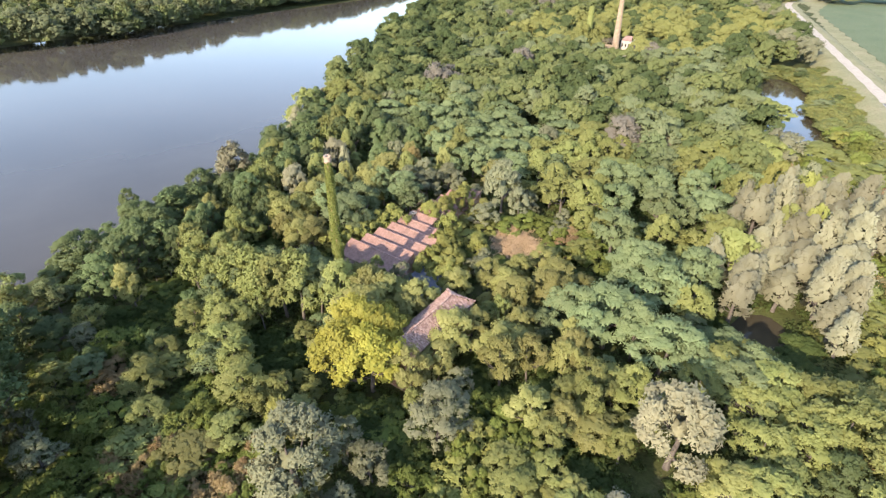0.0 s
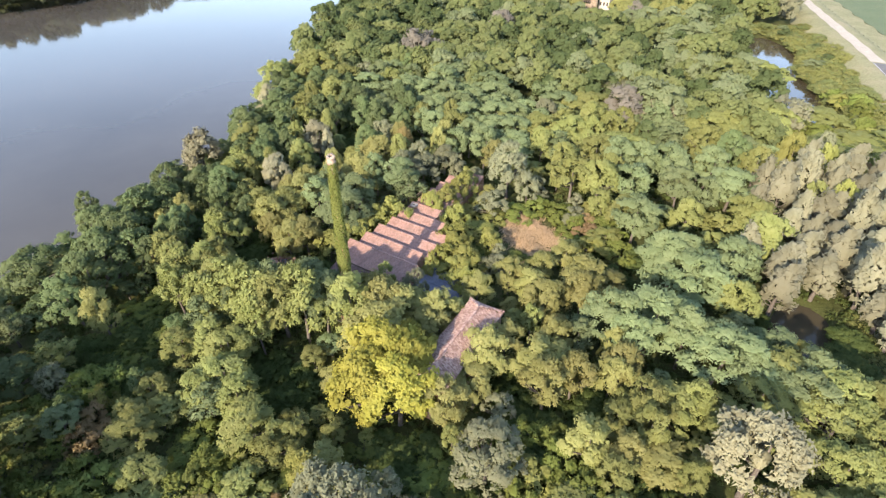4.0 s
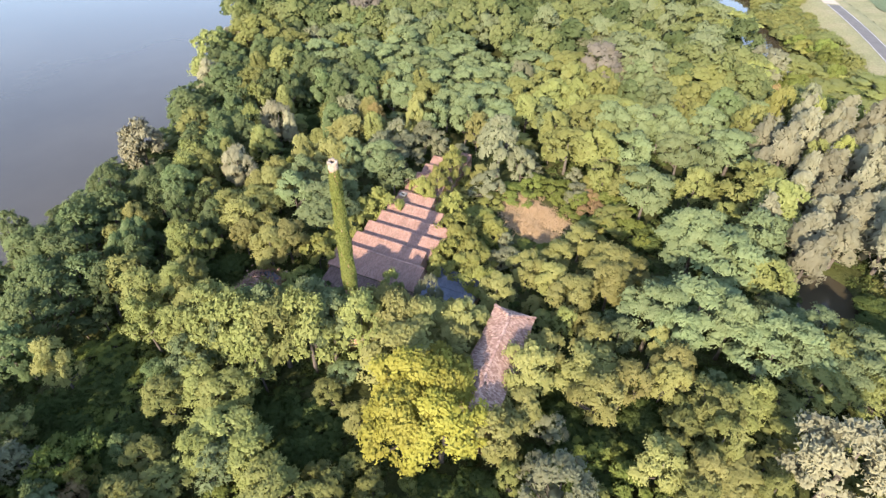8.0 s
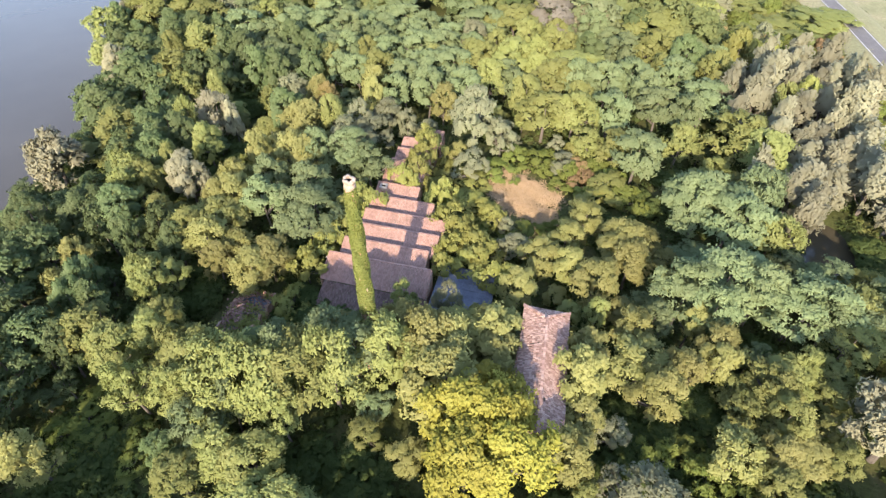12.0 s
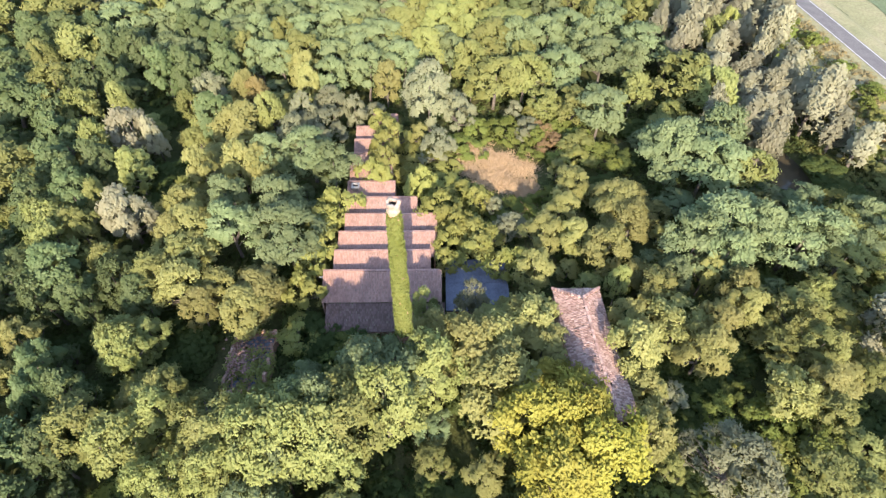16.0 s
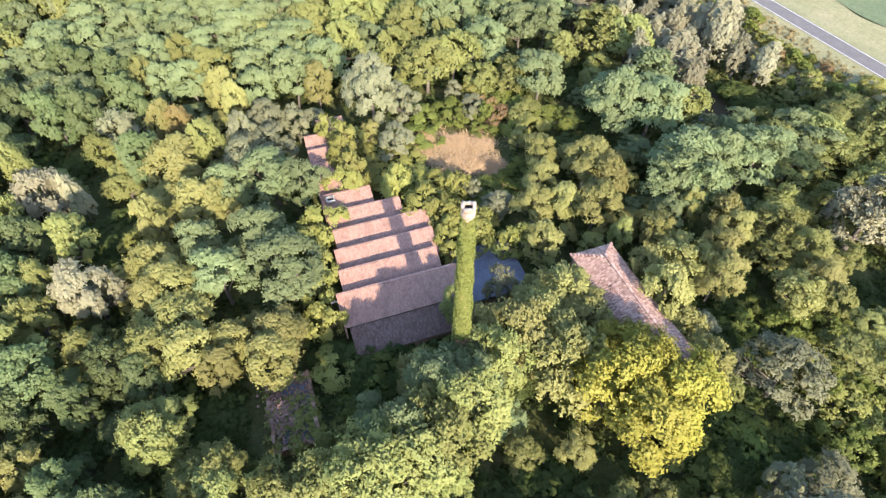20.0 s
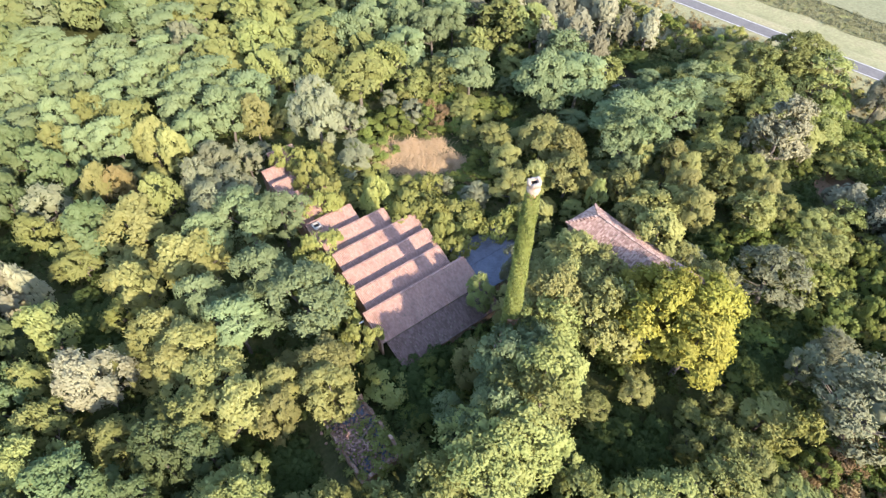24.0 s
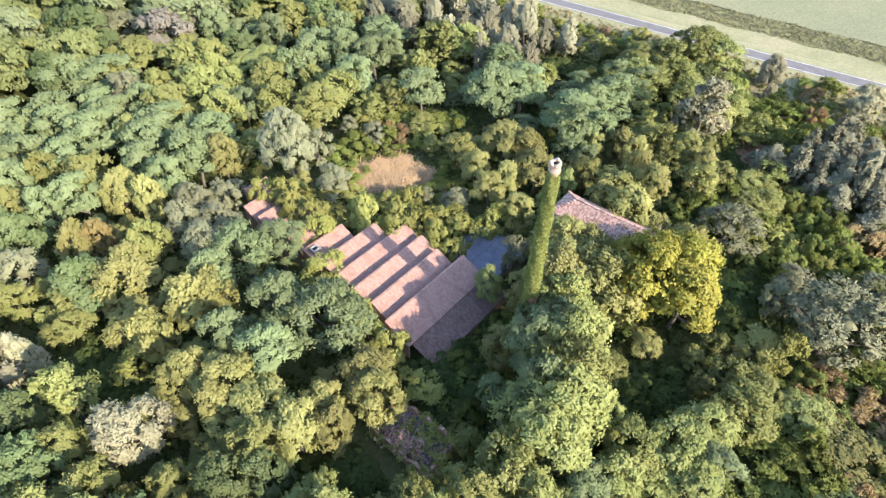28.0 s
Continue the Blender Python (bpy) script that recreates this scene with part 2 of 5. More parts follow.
TILE_OLD = tile_surface("weathered_clay_tiles", [(0.215, 0.130, 0.104), (0.318, 0.205, 0.166), (0.420, 0.300, 0.246)])
# clay tones darkened, putting the lean-to's shade into the tile colour
TILE_SHADE = tile_surface("shade_dark_tiles", [(0.108, 0.071, 0.058), (0.141, 0.091, 0.075), (0.174, 0.116, 0.100)])
BRICK = brick_surface("red_brick", (0.299, 0.141, 0.083), (0.382, 0.199, 0.124), (0.398, 0.357, 0.299))
PALE_BRICK = brick_surface("pale_brick", (0.247, 0.168, 0.121), (0.314, 0.234, 0.178), (0.314, 0.270, 0.221))
TAN_BRICK = brick_surface("tan_brick", (0.224, 0.166, 0.108), (0.266, 0.203, 0.137), (0.274, 0.232, 0.166))
# grey darkened and blued, so the flat roof's shade sits in the colour
CONCRETE = surface("shade_grey_concrete", [(0.083, 0.091, 0.114), (0.158, 0.170, 0.209)], 0.5, 0.85, 0.3, 10.0, 0.01)
PLASTER = surface("old_plaster", [(0.332, 0.299, 0.257), (0.432, 0.407, 0.357)], 0.8, 0.9, 0.3)
TIMBER = surface("old_timber", [(0.133, 0.100, 0.071), (0.224, 0.178, 0.133)], 2.5, 0.85, 0.4)
ZINC = surface("zinc_sheet", [(0.373, 0.382, 0.398), (0.515, 0.523, 0.539)], 2.0, 0.35, 0.1)
SOOT = surface("soot", [(0.017, 0.015, 0.013), (0.037, 0.033, 0.030)], 2.0, 0.95, 0.3)
RIVER = water_surface("river_water", (0.056, 0.051, 0.042), 0.12)
MUD = surface("wet_mud", [(0.149, 0.089, 0.048), (0.218, 0.137, 0.081)], 0.4, 0.7, 0.4, 9.0, 0.05)
POND = water_surface("pond_water", (0.047, 0.040, 0.025), 0.05)


# ---- mesh helpers ----
def mesh_of(name, verts, faces, mat, uv=None, normals=None):
    """A mesh from arrays: faces are rows of 3 or 4 corners (one array, or several); normals smooth a crown."""
    me = bpy.data.meshes.new(name)
    groups = faces if isinstance(faces, list) else [faces]
    groups = [np.asarray(g, np.int32) for g in groups if len(g)]
    loops = np.concatenate([g.ravel() for g in groups])
    sizes = np.concatenate([np.full(len(g), g.shape[1], np.int32) for g in groups])
    verts = np.asarray(verts, np.float32)
    me.vertices.add(len(verts))
    me.vertices.foreach_set("co", verts.ravel())
    me.loops.add(len(loops))
    me.loops.foreach_set("vertex_index", loops)
    me.polygons.add(len(sizes))
    me.polygons.foreach_set("loop_start", np.concatenate([[0], np.cumsum(sizes)[:-1]]).astype(np.int32))
    if uv is not None:
        me.uv_layers.new(name="UVMap").data.foreach_set("uv", np.asarray(uv, np.float32)[loops].ravel())
    me.materials.append(mat)
    me.update(calc_edges=True)
    me.validate()
    if normals is not None:
        me.polygons.foreach_set("use_smooth", np.ones(len(me.polygons), bool))
        me.normals_split_custom_set_from_vertices(np.asarray(normals, np.float32).tolist())
    return me


def part_mesh(name, me, parent, label="", m=None):
    ob = new(name, me)
    ob.parent = parent
    if m is not None:
        ob.matrix_basis = m
    return tagged(ob, label)


def box_uv(bm):
    uv = bm.loops.layers.uv.verify()
    for f in bm.faces:
        n = f.normal
        for lp in f.loops:
            c = lp.vert.co
            lp[uv].uv = (c.y, c.z) if abs(n.x) > max(abs(n.y), abs(n.z)) else (c.x, c.z) if abs(n.y) > abs(n.z) else (c.x, c.y)


def part(name, bm, material, parent, label=""):
    """Links a bmesh as one mesh object under a thing or a part."""
    bm.normal_update()
    box_uv(bm)
    me = bpy.data.meshes.new(name)
    bm.to_mesh(me)
    bm.free()
    me.materials.append(material)
    ob = new(name, me)
    ob.parent = parent
    return tagged(ob, label)


def box(bm, x0, x1, y0, y1, z0, z1, m=None):
    v = [bm.verts.new(p) for p in ((x0, y0, z0), (x1, y0, z0), (x1, y1, z0), (x0, y1, z0), (x0, y0, z1), (x1, y0, z1), (x1, y1, z1), (x0, y1, z1))]
    for f in ((3, 2, 1, 0), (4, 5, 6, 7), (0, 1, 5, 4), (1, 2, 6, 5), (2, 3, 7, 6), (3, 0, 4, 7)):
        bm.faces.new([v[i] for i in f])
    if m is not None:
        bmesh.ops.transform(bm, matrix=m, verts=v)
    return v


def thing(name, at, label, category, group="", kind=""):
    ob = new(name)
    ob.location = at
    ob.empty_display_size = 0.5
    return tagged(ob, label, category, group, kind)


def between(v, xs, ys):
    return float(np.interp(v, xs, ys))


# ---- the lie of the land ----
BANK_Y = [-400, -60, 24, 45, 79, 104, 162, 254, 368, 600, 1500]
BANK_X = [-60, -112, -131, -138, -149, -155, -192, -248, -318, -430, -900]
FAR_Y = [-400, 100, 140, 180, 220, 280, 340, 420, 700, 1500]
FAR_X = [-520, -436, -428, -424, -434, -456, -463, -466, -560, -1100]
ROAD_Y = [-300, -60, 45, 100, 140, 212, 259, 297, 335, 383, 600]
ROAD_X = [70, 46, 35.4, 30.6, 27, 20, 11.5, 1.5, -9.5, -23.5, -85]
RIVER_Z, POND_Z, CREST = -2.0, -0.8, 4.6
PONDS = [(-33, 296, 8.5, 26, 15), (-21, 241, 9.5, 33, 16), (-9, 220, 8, 15, 25), (1.0, 49, 4.6, 3.2, 20), (-3, 99, 4.5, 8, 0)]


def pond_depth(x, y):
    d = np.zeros_like(x)
    for px, py, rx, ry, turn in PONDS:
        c, s = math.cos(radians(turn)), math.sin(radians(turn))
        u, v = (x - px) * c + (y - py) * s, -(x - px) * s + (y - py) * c
        q = np.sqrt((u / rx) ** 2 + (v / ry) ** 2)
        d = np.maximum(d, np.clip((1.25 - q) / 0.4, 0, 1))
    return d


def land(x, y):
    """Height of the ground."""
    x, y = np.asarray(x, float), np.asarray(y, float)
    near, far = np.interp(y, BANK_Y, BANK_X), np.interp(y, FAR_Y, FAR_X)
    road = np.mean([np.interp(y + o, ROAD_Y, ROAD_X) for o in range(-20, 21, 4)], 0)
    z = 0.25 * np.sin(x * 0.11 + 1.3) * np.sin(y * 0.093) + 0.2 * np.sin(x * 0.05 - y * 0.07)
    bed = np.clip((near - x) / 9.0, 0, 1) * np.clip((x - far) / 9.0, 0, 1)
    z = z * (1 - bed) - 6.0 * bed * bed * (3 - 2 * bed)
    z = z - 2.6 * pond_depth(x, y)
    off = np.abs(x - road)
    rise = np.clip((17.0 - off) / 12.5, 0, 1)
    z = np.where(rise > 0, np.maximum(z, CREST * rise * rise * (3 - 2 * rise)), z)
    z = np.where(x > road + 4.5, np.maximum(z, 0.6), z)
    return z


def graded(lo, hi, step, reach):
    core = np.arange(lo, hi + step, step)
    out = step * 1.35 ** np.arange(1, 40)
    out = np.cumsum(out)
    out = np.concatenate([out[out < reach], [reach]])
    return np.concatenate([lo - out[::-1], core, core[-1] + out])


gx, gy = graded(-200, 80, 2.0, 3500), graded(-30, 480, 3.0, 3500)
X, Y = np.meshgrid(gx, gy)
ids = np.arange(X.size).reshape(X.shape)
quads = np.stack([ids[:-1, :-1], ids[:-1, 1:], ids[1:, 1:], ids[1:, :-1]], -1).reshape(-1, 4)
ground = new("ground", mesh_of("ground", np.stack([X, Y, land(X, Y)], -1).reshape(-1, 3), quads, EARTH))
tagged(ground, "dark leaf-strewn woodland floor with grass and weeds", "ground", kind="structure")
ground.data.polygons.foreach_set("use_smooth", np.ones(len(ground.data.polygons), bool))


def sheet(name, xs, ys, z, mat, label, category):
    a = np.array([(xs[0], ys[0], z), (xs[1], ys[0], z), (xs[1], ys[1], z), (xs[0], ys[1], z)])
    return tagged(new(name, mesh_of(name, a, np.array([[0, 1, 2, 3]]), mat)), label, category, kind="structure")


sheet("river_water", (-1300, -55), (-400, 1500), RIVER_Z, RIVER, "broad calm muddy river mirroring the pale sky", "river")
for i, (px, py, rx, ry, turn) in enumerate(PONDS):
    a = np.linspace(0, 2 * math.pi, 33)[:-1]
    c, s = math.cos(radians(turn)), math.sin(radians(turn))
    ring = [(px + 1.2 * (rx * math.cos(t) * c - ry * math.sin(t) * s), py + 1.2 * (rx * math.cos(t) * s + ry * math.sin(t) * c), POND_Z - 0.03 * i) for t in a]
    ob = new("pond_water", mesh_of("pond_water", ring, np.arange(32).reshape(1, -1), POND if i != 3 else MUD))
    if i == 3:
        ob.name = "mud_flat"
        tagged(ob, "bare brown mud of a dried-up pool", "mud", kind="structure")
    else:
        tagged(ob, "still dark backwater pool among reeds and willows", "pond", "backwater pools", "structure")


def ribbon(name, off0, off1, y0, y1, lift, mat, label, category, wobble=0.0, kind="structure"):
    ys = np.linspace(y0, y1, max(2, int((y1 - y0) / 2.0) + 1))
    xs = np.interp(ys, ROAD_Y, ROAD_X)
    xs = np.mean([np.interp(ys + o, ROAD_Y, ROAD_X) for o in range(-20, 21, 4)], 0)
    k = max(2, min(22, int(abs(off1 - off0) / 2.0) + 1))
    rows = []
    for j in range(k):
        o = off0 + (off1 - off0) * j / (k - 1)
        px = xs + o + (wobble * np.sin(ys * 0.31 + j) if j in (0, k - 1) else 0)
        rows.append(np.stack([px, ys, land(px, ys) + lift], -1))
    v = np.stack(rows, 1)
    n = np.arange(v.shape[0] * k).reshape(-1, k)
    f = np.stack([n[:-1, :-1], n[:-1, 1:], n[1:, 1:], n[1:, :-1]], -1).reshape(-1, 4)
    ob = new(name, mesh_of(name, v.reshape(-1, 3), f, mat))
    return tagged(ob, label, category, kind=kind)


ribbon("verge", -14.0, 24.5, -250, 1300, 0.16, MEADOW, "sunlit rough grass bank of the river levee", "grass bank", 1.0)
ribbon("field_margin", 24.5, 36.0, -250, 104, 0.20, ROUGH, "rough weedy margin of the field", "field margin", 0.8)
ribbon("crop_field", 36.0, 150.0, -250, 104, 0.25, PALE_CROP, "wide pale green crop field beyond the levee", "field", 0.5)
ribbon("crop_field", 24.5, 150.0, 104, 1300, 0.25, CROP, "deep green crop field beyond the levee", "field", 0.5)
ribbon("stubble_field", 150.0, 600.0, -250, 1300, 0.25, STUBBLE, "distant straw-coloured stubble field", "field", 0.5)
ribbon("road", -2.4, 2.4, -250, 279, 0.22, ASPHALT, "narrow grey asphalt road along the levee crest", "road")
ribbon("road_line", 2.0, 2.22, -250, 279, 0.227, PAINT, "worn white edge line on the road", "road marking")
ribbon("road_line", -2.22, -2.0, -250, 279, 0.227, PAINT, "worn white edge line on the road", "road marking")
ribbon("stop_line", -2.0, 2.0, 201, 202.2, 0.227, PAINT, "short white line painted across the road", "road marking")
ribbon("gravel_track", -2.6, 2.6, 280, 900, 0.22, GRAVEL, "pale dusty gravel continuation of the levee road", "track", 0.25)

# open field and track behind the trees of the far bank
ys = np.linspace(-120, 420, 60)
far = np.interp(ys, FAR_Y, FAR_X)
v = np.stack([np.stack([far - o, ys, land(far - o, ys) + 0.2], -1) for o in (205.0, 240.0, 275.0)], 1)
n = np.arange(180).reshape(-1, 3)
f = np.stack([n[:-1, :-1], n[1:, :-1], n[1:, 1:], n[:-1, 1:]], -1).reshape(-1, 4)
tagged(new("far_bank_field", mesh_of("far_bank_field", v.reshape(-1, 3), f, STUBBLE)), "pale dry field strip behind the far bank trees", "field", kind="structure")


# ---- trees ----
def ico(level):
    bm = bmesh.new()
    bmesh.ops.create_icosphere(bm, subdivisions=level, radius=1.0)
    bm.verts.ensure_lookup_table()
    out = (np.array([v.co[:] for v in bm.verts]), np.array([[v.index for v in f.verts] for f in bm.faces]))
    bm.free()
    return out


ICO, ICO_MID, ICO_FINE = ico(1), ico(2), ico(3)


def unit(a):
    return a / np.maximum(1e-9, np.linalg.norm(a, axis=-1, keepdims=True))


OCTA = (np.array([(1, 0, 0), (-1, 0, 0), (0, 1, 0), (0, -1, 0), (0, 0, 1), (0, 0, -1)], float),
        np.array([(0, 2, 4), (2, 1, 4), (1, 3, 4), (3, 0, 4), (2, 0, 5), (1, 2, 5), (3, 1, 5), (0, 3, 5)]))


# pulls leaf cards and shading normals sunward, so crowns shade as if better lit
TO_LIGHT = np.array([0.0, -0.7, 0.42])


def leaf_cards(rng, centres, normals, length, width, droop=0.0):
    """Leaf sprigs: a tilted pointed blade each. Returns verts (n*3, 3) and triangles."""
    n = len(centres)
    nrm = unit(normals + 0.001)
    side = unit(np.cross(nrm, rng.normal(size=(n, 3))))
    fwd = np.cross(side, nrm)
    fwd[:, 2] -= droop
    size = rng.uniform(0.6, 1.4, (n, 1))
    l, w = size * length * 0.62, size * width * 0.62
    skew = side * w * rng.uniform(-0.5, 0.5, (n, 1))
    a, b = centres + side * w - fwd * l * 0.7, centres - side * w - fwd * l * 0.7
    v = np.stack([a, centres + fwd * l * 1.2 + skew, b], 1)
    back = (np.cross(v[:, 1] - v[:, 0], v[:, 2] - v[:, 0]) * nrm).sum(1) < 0
    v[back] = v[back][:, ::-1]
    return v.reshape(-1, 3), np.arange(3 * n).reshape(-1, 3)


def clump_cloud(rng, centres, radii, per, length, width, core=0.74, droop=0.0, low=-0.45, form=None, soft=False):
    """Leaf clumps: round each centre a lumpy core and a shell of sprigs; soft tilts the sprigs sunward and gives
    normals that follow the clump.
    """
    V, T, base = [], [], 0
    n = len(centres)
    cv, cf = form or ICO
    jit = rng.uniform(0.7, 1.2, (n, len(cv), 1))
    v = centres[:, None, :] + cv[None] * radii[:, None, :] * core * jit
    V.append(v.reshape(-1, 3))
    T.append((cf[None] + (np.arange(n) * len(cv))[:, None, None]).reshape(-1, 3))
    base = n * len(cv)
    d = unit(rng.normal(size=(n * per, 3)))
    flip = d[:, 2] < low
    d[flip, 2] *= -1
    c, r = np.repeat(centres, per, 0), np.repeat(radii, per, 0)
    pos = c + d * r * rng.uniform(0.62, 1.42, (n * per, 1))
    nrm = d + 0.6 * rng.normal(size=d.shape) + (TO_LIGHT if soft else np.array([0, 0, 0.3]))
    v, q = leaf_cards(rng, pos, nrm, length, width, droop)
    V.append(v)
    T.append(q + base)
    if soft:
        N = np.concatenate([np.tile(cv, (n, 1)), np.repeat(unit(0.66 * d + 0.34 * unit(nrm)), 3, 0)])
        return np.concatenate(V), np.concatenate(T), N
    return np.concatenate(V), np.concatenate(T)


def tube(points, radii, sides=7):
    """Rings of a tapering limb along points."""
    pts = np.asarray(points, float)
    V, F = [], []
    a = np.linspace(0, 2 * np.pi, sides, endpoint=False)
    for i, (p, r) in enumerate(zip(pts, radii)):
        d = unit(pts[min(i + 1, len(pts) - 1)] - pts[max(i - 1, 0)])
        s = unit(np.cross(d, [0.31, 0.95, 0.05]))
        u = np.cross(d, s)
        V.append(p + r * (np.cos(a)[:, None] * s + np.sin(a)[:, None] * u))
        if i:
            k = np.arange(sides)
            F.append(np.stack([(i - 1) * sides + k, (i - 1) * sides + (k + 1) % sides, i * sides + (k + 1) % sides, i * sides + k], -1))
    return np.concatenate(V), np.concatenate(F)


# kind: height, radius, foot of the crown, taper to the top, clumps, clump size across and up, sprig length, width, droop
SHAPES = {
    "willow": (12.0, 4.2, 0.06, 0.40, 84, 0.80, 1.00, 0.50, 0.27, 0.30),
    "maple": (11.5, 4.2, 0.12, 0.30, 70, 0.95, 0.80, 0.46, 0.33, 0.0),
    "locust": (12.0, 4.4, 0.20, 0.26, 62, 1.10, 0.56, 0.52, 0.26, 0.1),
    "elm": (11.5, 4.2, 0.12, 0.30, 64, 0.92, 0.72, 0.46, 0.30, 0.05),
    "alder": (11.5, 4.2, 0.08, 0.34, 66, 0.86, 0.76, 0.46, 0.32, 0.0),
    "sallow": (11.5, 4.2, 0.08, 0.26, 70, 0.72, 0.82, 0.44, 0.20, 0.0),
    "rusty": (11.5, 4.2, 0.34, 0.30, 54, 0.86, 0.76, 0.46, 0.32, 0.0),
    "plume": (13.0, 2.5, 0.05, 0.58, 78, 0.62, 0.90, 0.50, 0.28, 0.25),
    "shrub": (5.0, 3.0, 0.0, 0.20, 40, 0.68, 0.56, 0.42, 0.28, 0.0),
    "thicket": (4.0, 3.6, 0.0, 0.10, 44, 0.78, 0.46, 0.42, 0.26, 0.0),
    "bramble": (2.5, 3.2, 0.0, 0.10, 40, 0.70, 0.36, 0.38, 0.20, 0.0),
}
SHAPES["golden"] = SHAPES["maple"]
for kind in ("willow", "maple", "golden", "locust", "elm", "alder"):
    h, r, foot, taper, clumps, *rest = SHAPES[kind]
    SHAPES[kind + "_great"] = (14.0, 7.6, foot, taper, int(clumps * 3.0), *rest)
    LEAF[kind + "_great"] = LEAF[kind]
LABELS = {
    "willow": ("white_willow", "silvery white willow tree with pale feathery foliage", "willow tree"),
    "maple": ("field_maple", "broad yellow-green maple tree with clumped sunlit leaves", "maple tree"),
    "golden": ("field_maple", "large golden-yellow maple tree in full sun", "maple tree"),
    "locust": ("locust_tree", "blue-green locust tree with layered feathery foliage", "locust tree"),
    "elm": ("elm_tree", "mid-green elm tree with an uneven crown", "elm tree"),
    "alder": ("alder_tree", "dark green alder tree with a dense crown", "alder tree"),
    "sallow": ("sallow_tree", "grey-green sallow tree with fine dull leaves", "sallow tree"),
    "rusty": ("wilting_tree", "small tree turning orange and yellow", "tree"),
    "plume": ("white_willow", "tall pale plume-like white willow in a dense grove", "willow tree"),
    "shrub": ("shrub", "yellow-green leafy shrub growing beside the old roofs", "shrub"),
    "thicket": ("thicket", "low green thicket smothered in creepers", "bush"),
    "bramble": ("bramble_bush", "low reddish-brown bramble thicket", "bush"),
}


def crown_arrays(kind, seed, part_of=1.0, card=1.0, body=ICO_MID, form=None):
    """A crown: an uneven leafy body with many leaf clumps in and over it. Also gives tips for the limbs."""
    H, R, foot, taper, clumps, cr, cz, ll, lw, droop = SHAPES[kind]
    rng = np.random.default_rng(seed)
    mid, half = H * (0.5 + 0.5 * foot), H * (0.5 - 0.5 * foot)
    k = rng.uniform(0, 6.28, 6)
    lean = rng.normal(size=2) * 0.09 * R
    centre = np.array([0, 0, mid])

    def skin(d):
        a, z = np.arctan2(d[:, 1], d[:, 0]), d[:, 2]
        swell = 1 + 0.17 * np.sin(2 * a + k[0] + z) + 0.15 * np.sin(3 * a + k[1] + 2.5 * z) + 0.09 * np.sin(5 * a + k[2] - 4 * z)
        thin = (1 - taper * np.clip(0.5 + 0.5 * z, 0, 1) ** 1.5) * (1.0 + 0.14 * np.sin(np.pi * np.clip(z, 0, 1)))
        top = 1 + 0.16 * np.sin(2 * a + k[3]) * (1 - z * z) + 0.08 * np.sin(3 * a + k[4])
        return np.stack([d[:, 0] * swell * R * thin + lean[0] * z, d[:, 1] * swell * R * thin + lean[1] * z, mid + z * half * top], -1)

    n = max(10, int((2.4 if kind == "plume" else 4.3) * clumps * part_of))
    grow = ((1.1 if kind == "plume" else 1.5) * clumps / n) ** 0.5
    core = centre + (skin(body[0]) - centre) * rng.uniform(0.10, 0.34, (len(body[0]), 1))
    d = unit(rng.normal(size=(n * 3, 3)) + np.array([0, 0, 0.12]))
    d = d[d[:, 2] > -0.6][:n]
    if kind == "plume":
        c = centre + (skin(d) - centre) * np.where(rng.uniform(size=(n, 1)) < 0.04, rng.uniform(0.98, 1.14, (n, 1)), rng.uniform(0.66, 0.98, (n, 1)))
        swell = d
    else:
        # boughs first, then leaf clumps over each bough
        boughs = max(10, int(1.2 * (R / 1.15) ** 2))
        z = 1.0 - 1.66 * (np.arange(boughs) + rng.uniform(0.2, 0.8, boughs)) / boughs
        a = 2.39996 * np.arange(boughs) + rng.normal(size=boughs) * 0.35 + k[5]
        b = np.stack([np.cos(a) * np.sqrt(1 - z * z), np.sin(a) * np.sqrt(1 - z * z), z], -1)
        size = np.clip(rng.lognormal(0.0, 0.25, (boughs, 1)), 0.6, 1.6) * min(1.55, 0.40 * R) * np.array([[1.0, 1.0, 0.78 * min(1.0, 0.7 * half / R + 0.3)]])
        heart = centre + (skin(b) - centre) * rng.uniform(0.62, 0.84, (boughs, 1))
        pick = np.arange(n) % boughs
        swell = unit(d + 0.75 * b[pick] + np.array([0, 0, 0.15]))
        c = heart[pick] + swell * size[pick] * rng.uniform(0.72, 1.08, (n, 1))
    c[:, 2] = np.minimum(c[:, 2], H - 0.3 * cz)
    s = np.clip(rng.lognormal(-0.05, 0.30, (n, 1)), 0.5, 1.7) * grow
    rad = np.concatenate([s * cr * rng.uniform(0.8, 1.25, (n, 1)), s * cr * rng.uniform(0.8, 1.25, (n, 1)), s * cz], 1)
    per = max(8, int((30 if kind == "plume" else 24 if H > 6 else 20) * min(1.0, 1.6 * part_of) * min(1.0, 1.35 / card ** 1.6)))
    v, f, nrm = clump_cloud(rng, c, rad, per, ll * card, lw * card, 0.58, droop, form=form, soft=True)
    out = unit((v - centre) / np.array([R, R, half]))
    lump = len((form or ICO)[0])
    round_ = np.concatenate([np.repeat(swell, lump, 0), np.repeat(swell, per * 3, 0)])
    smooth = 0.74 if kind == "plume" else 0.5 if kind in ("willow", "sallow") else 0.4
    # shading normals bent to the sun, brightening crowns apart from their real form
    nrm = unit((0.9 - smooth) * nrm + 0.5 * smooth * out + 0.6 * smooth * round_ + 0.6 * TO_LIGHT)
    return (np.concatenate([core, v]), np.concatenate([body[1], f + len(core)]), np.concatenate([body[0], nrm])), c


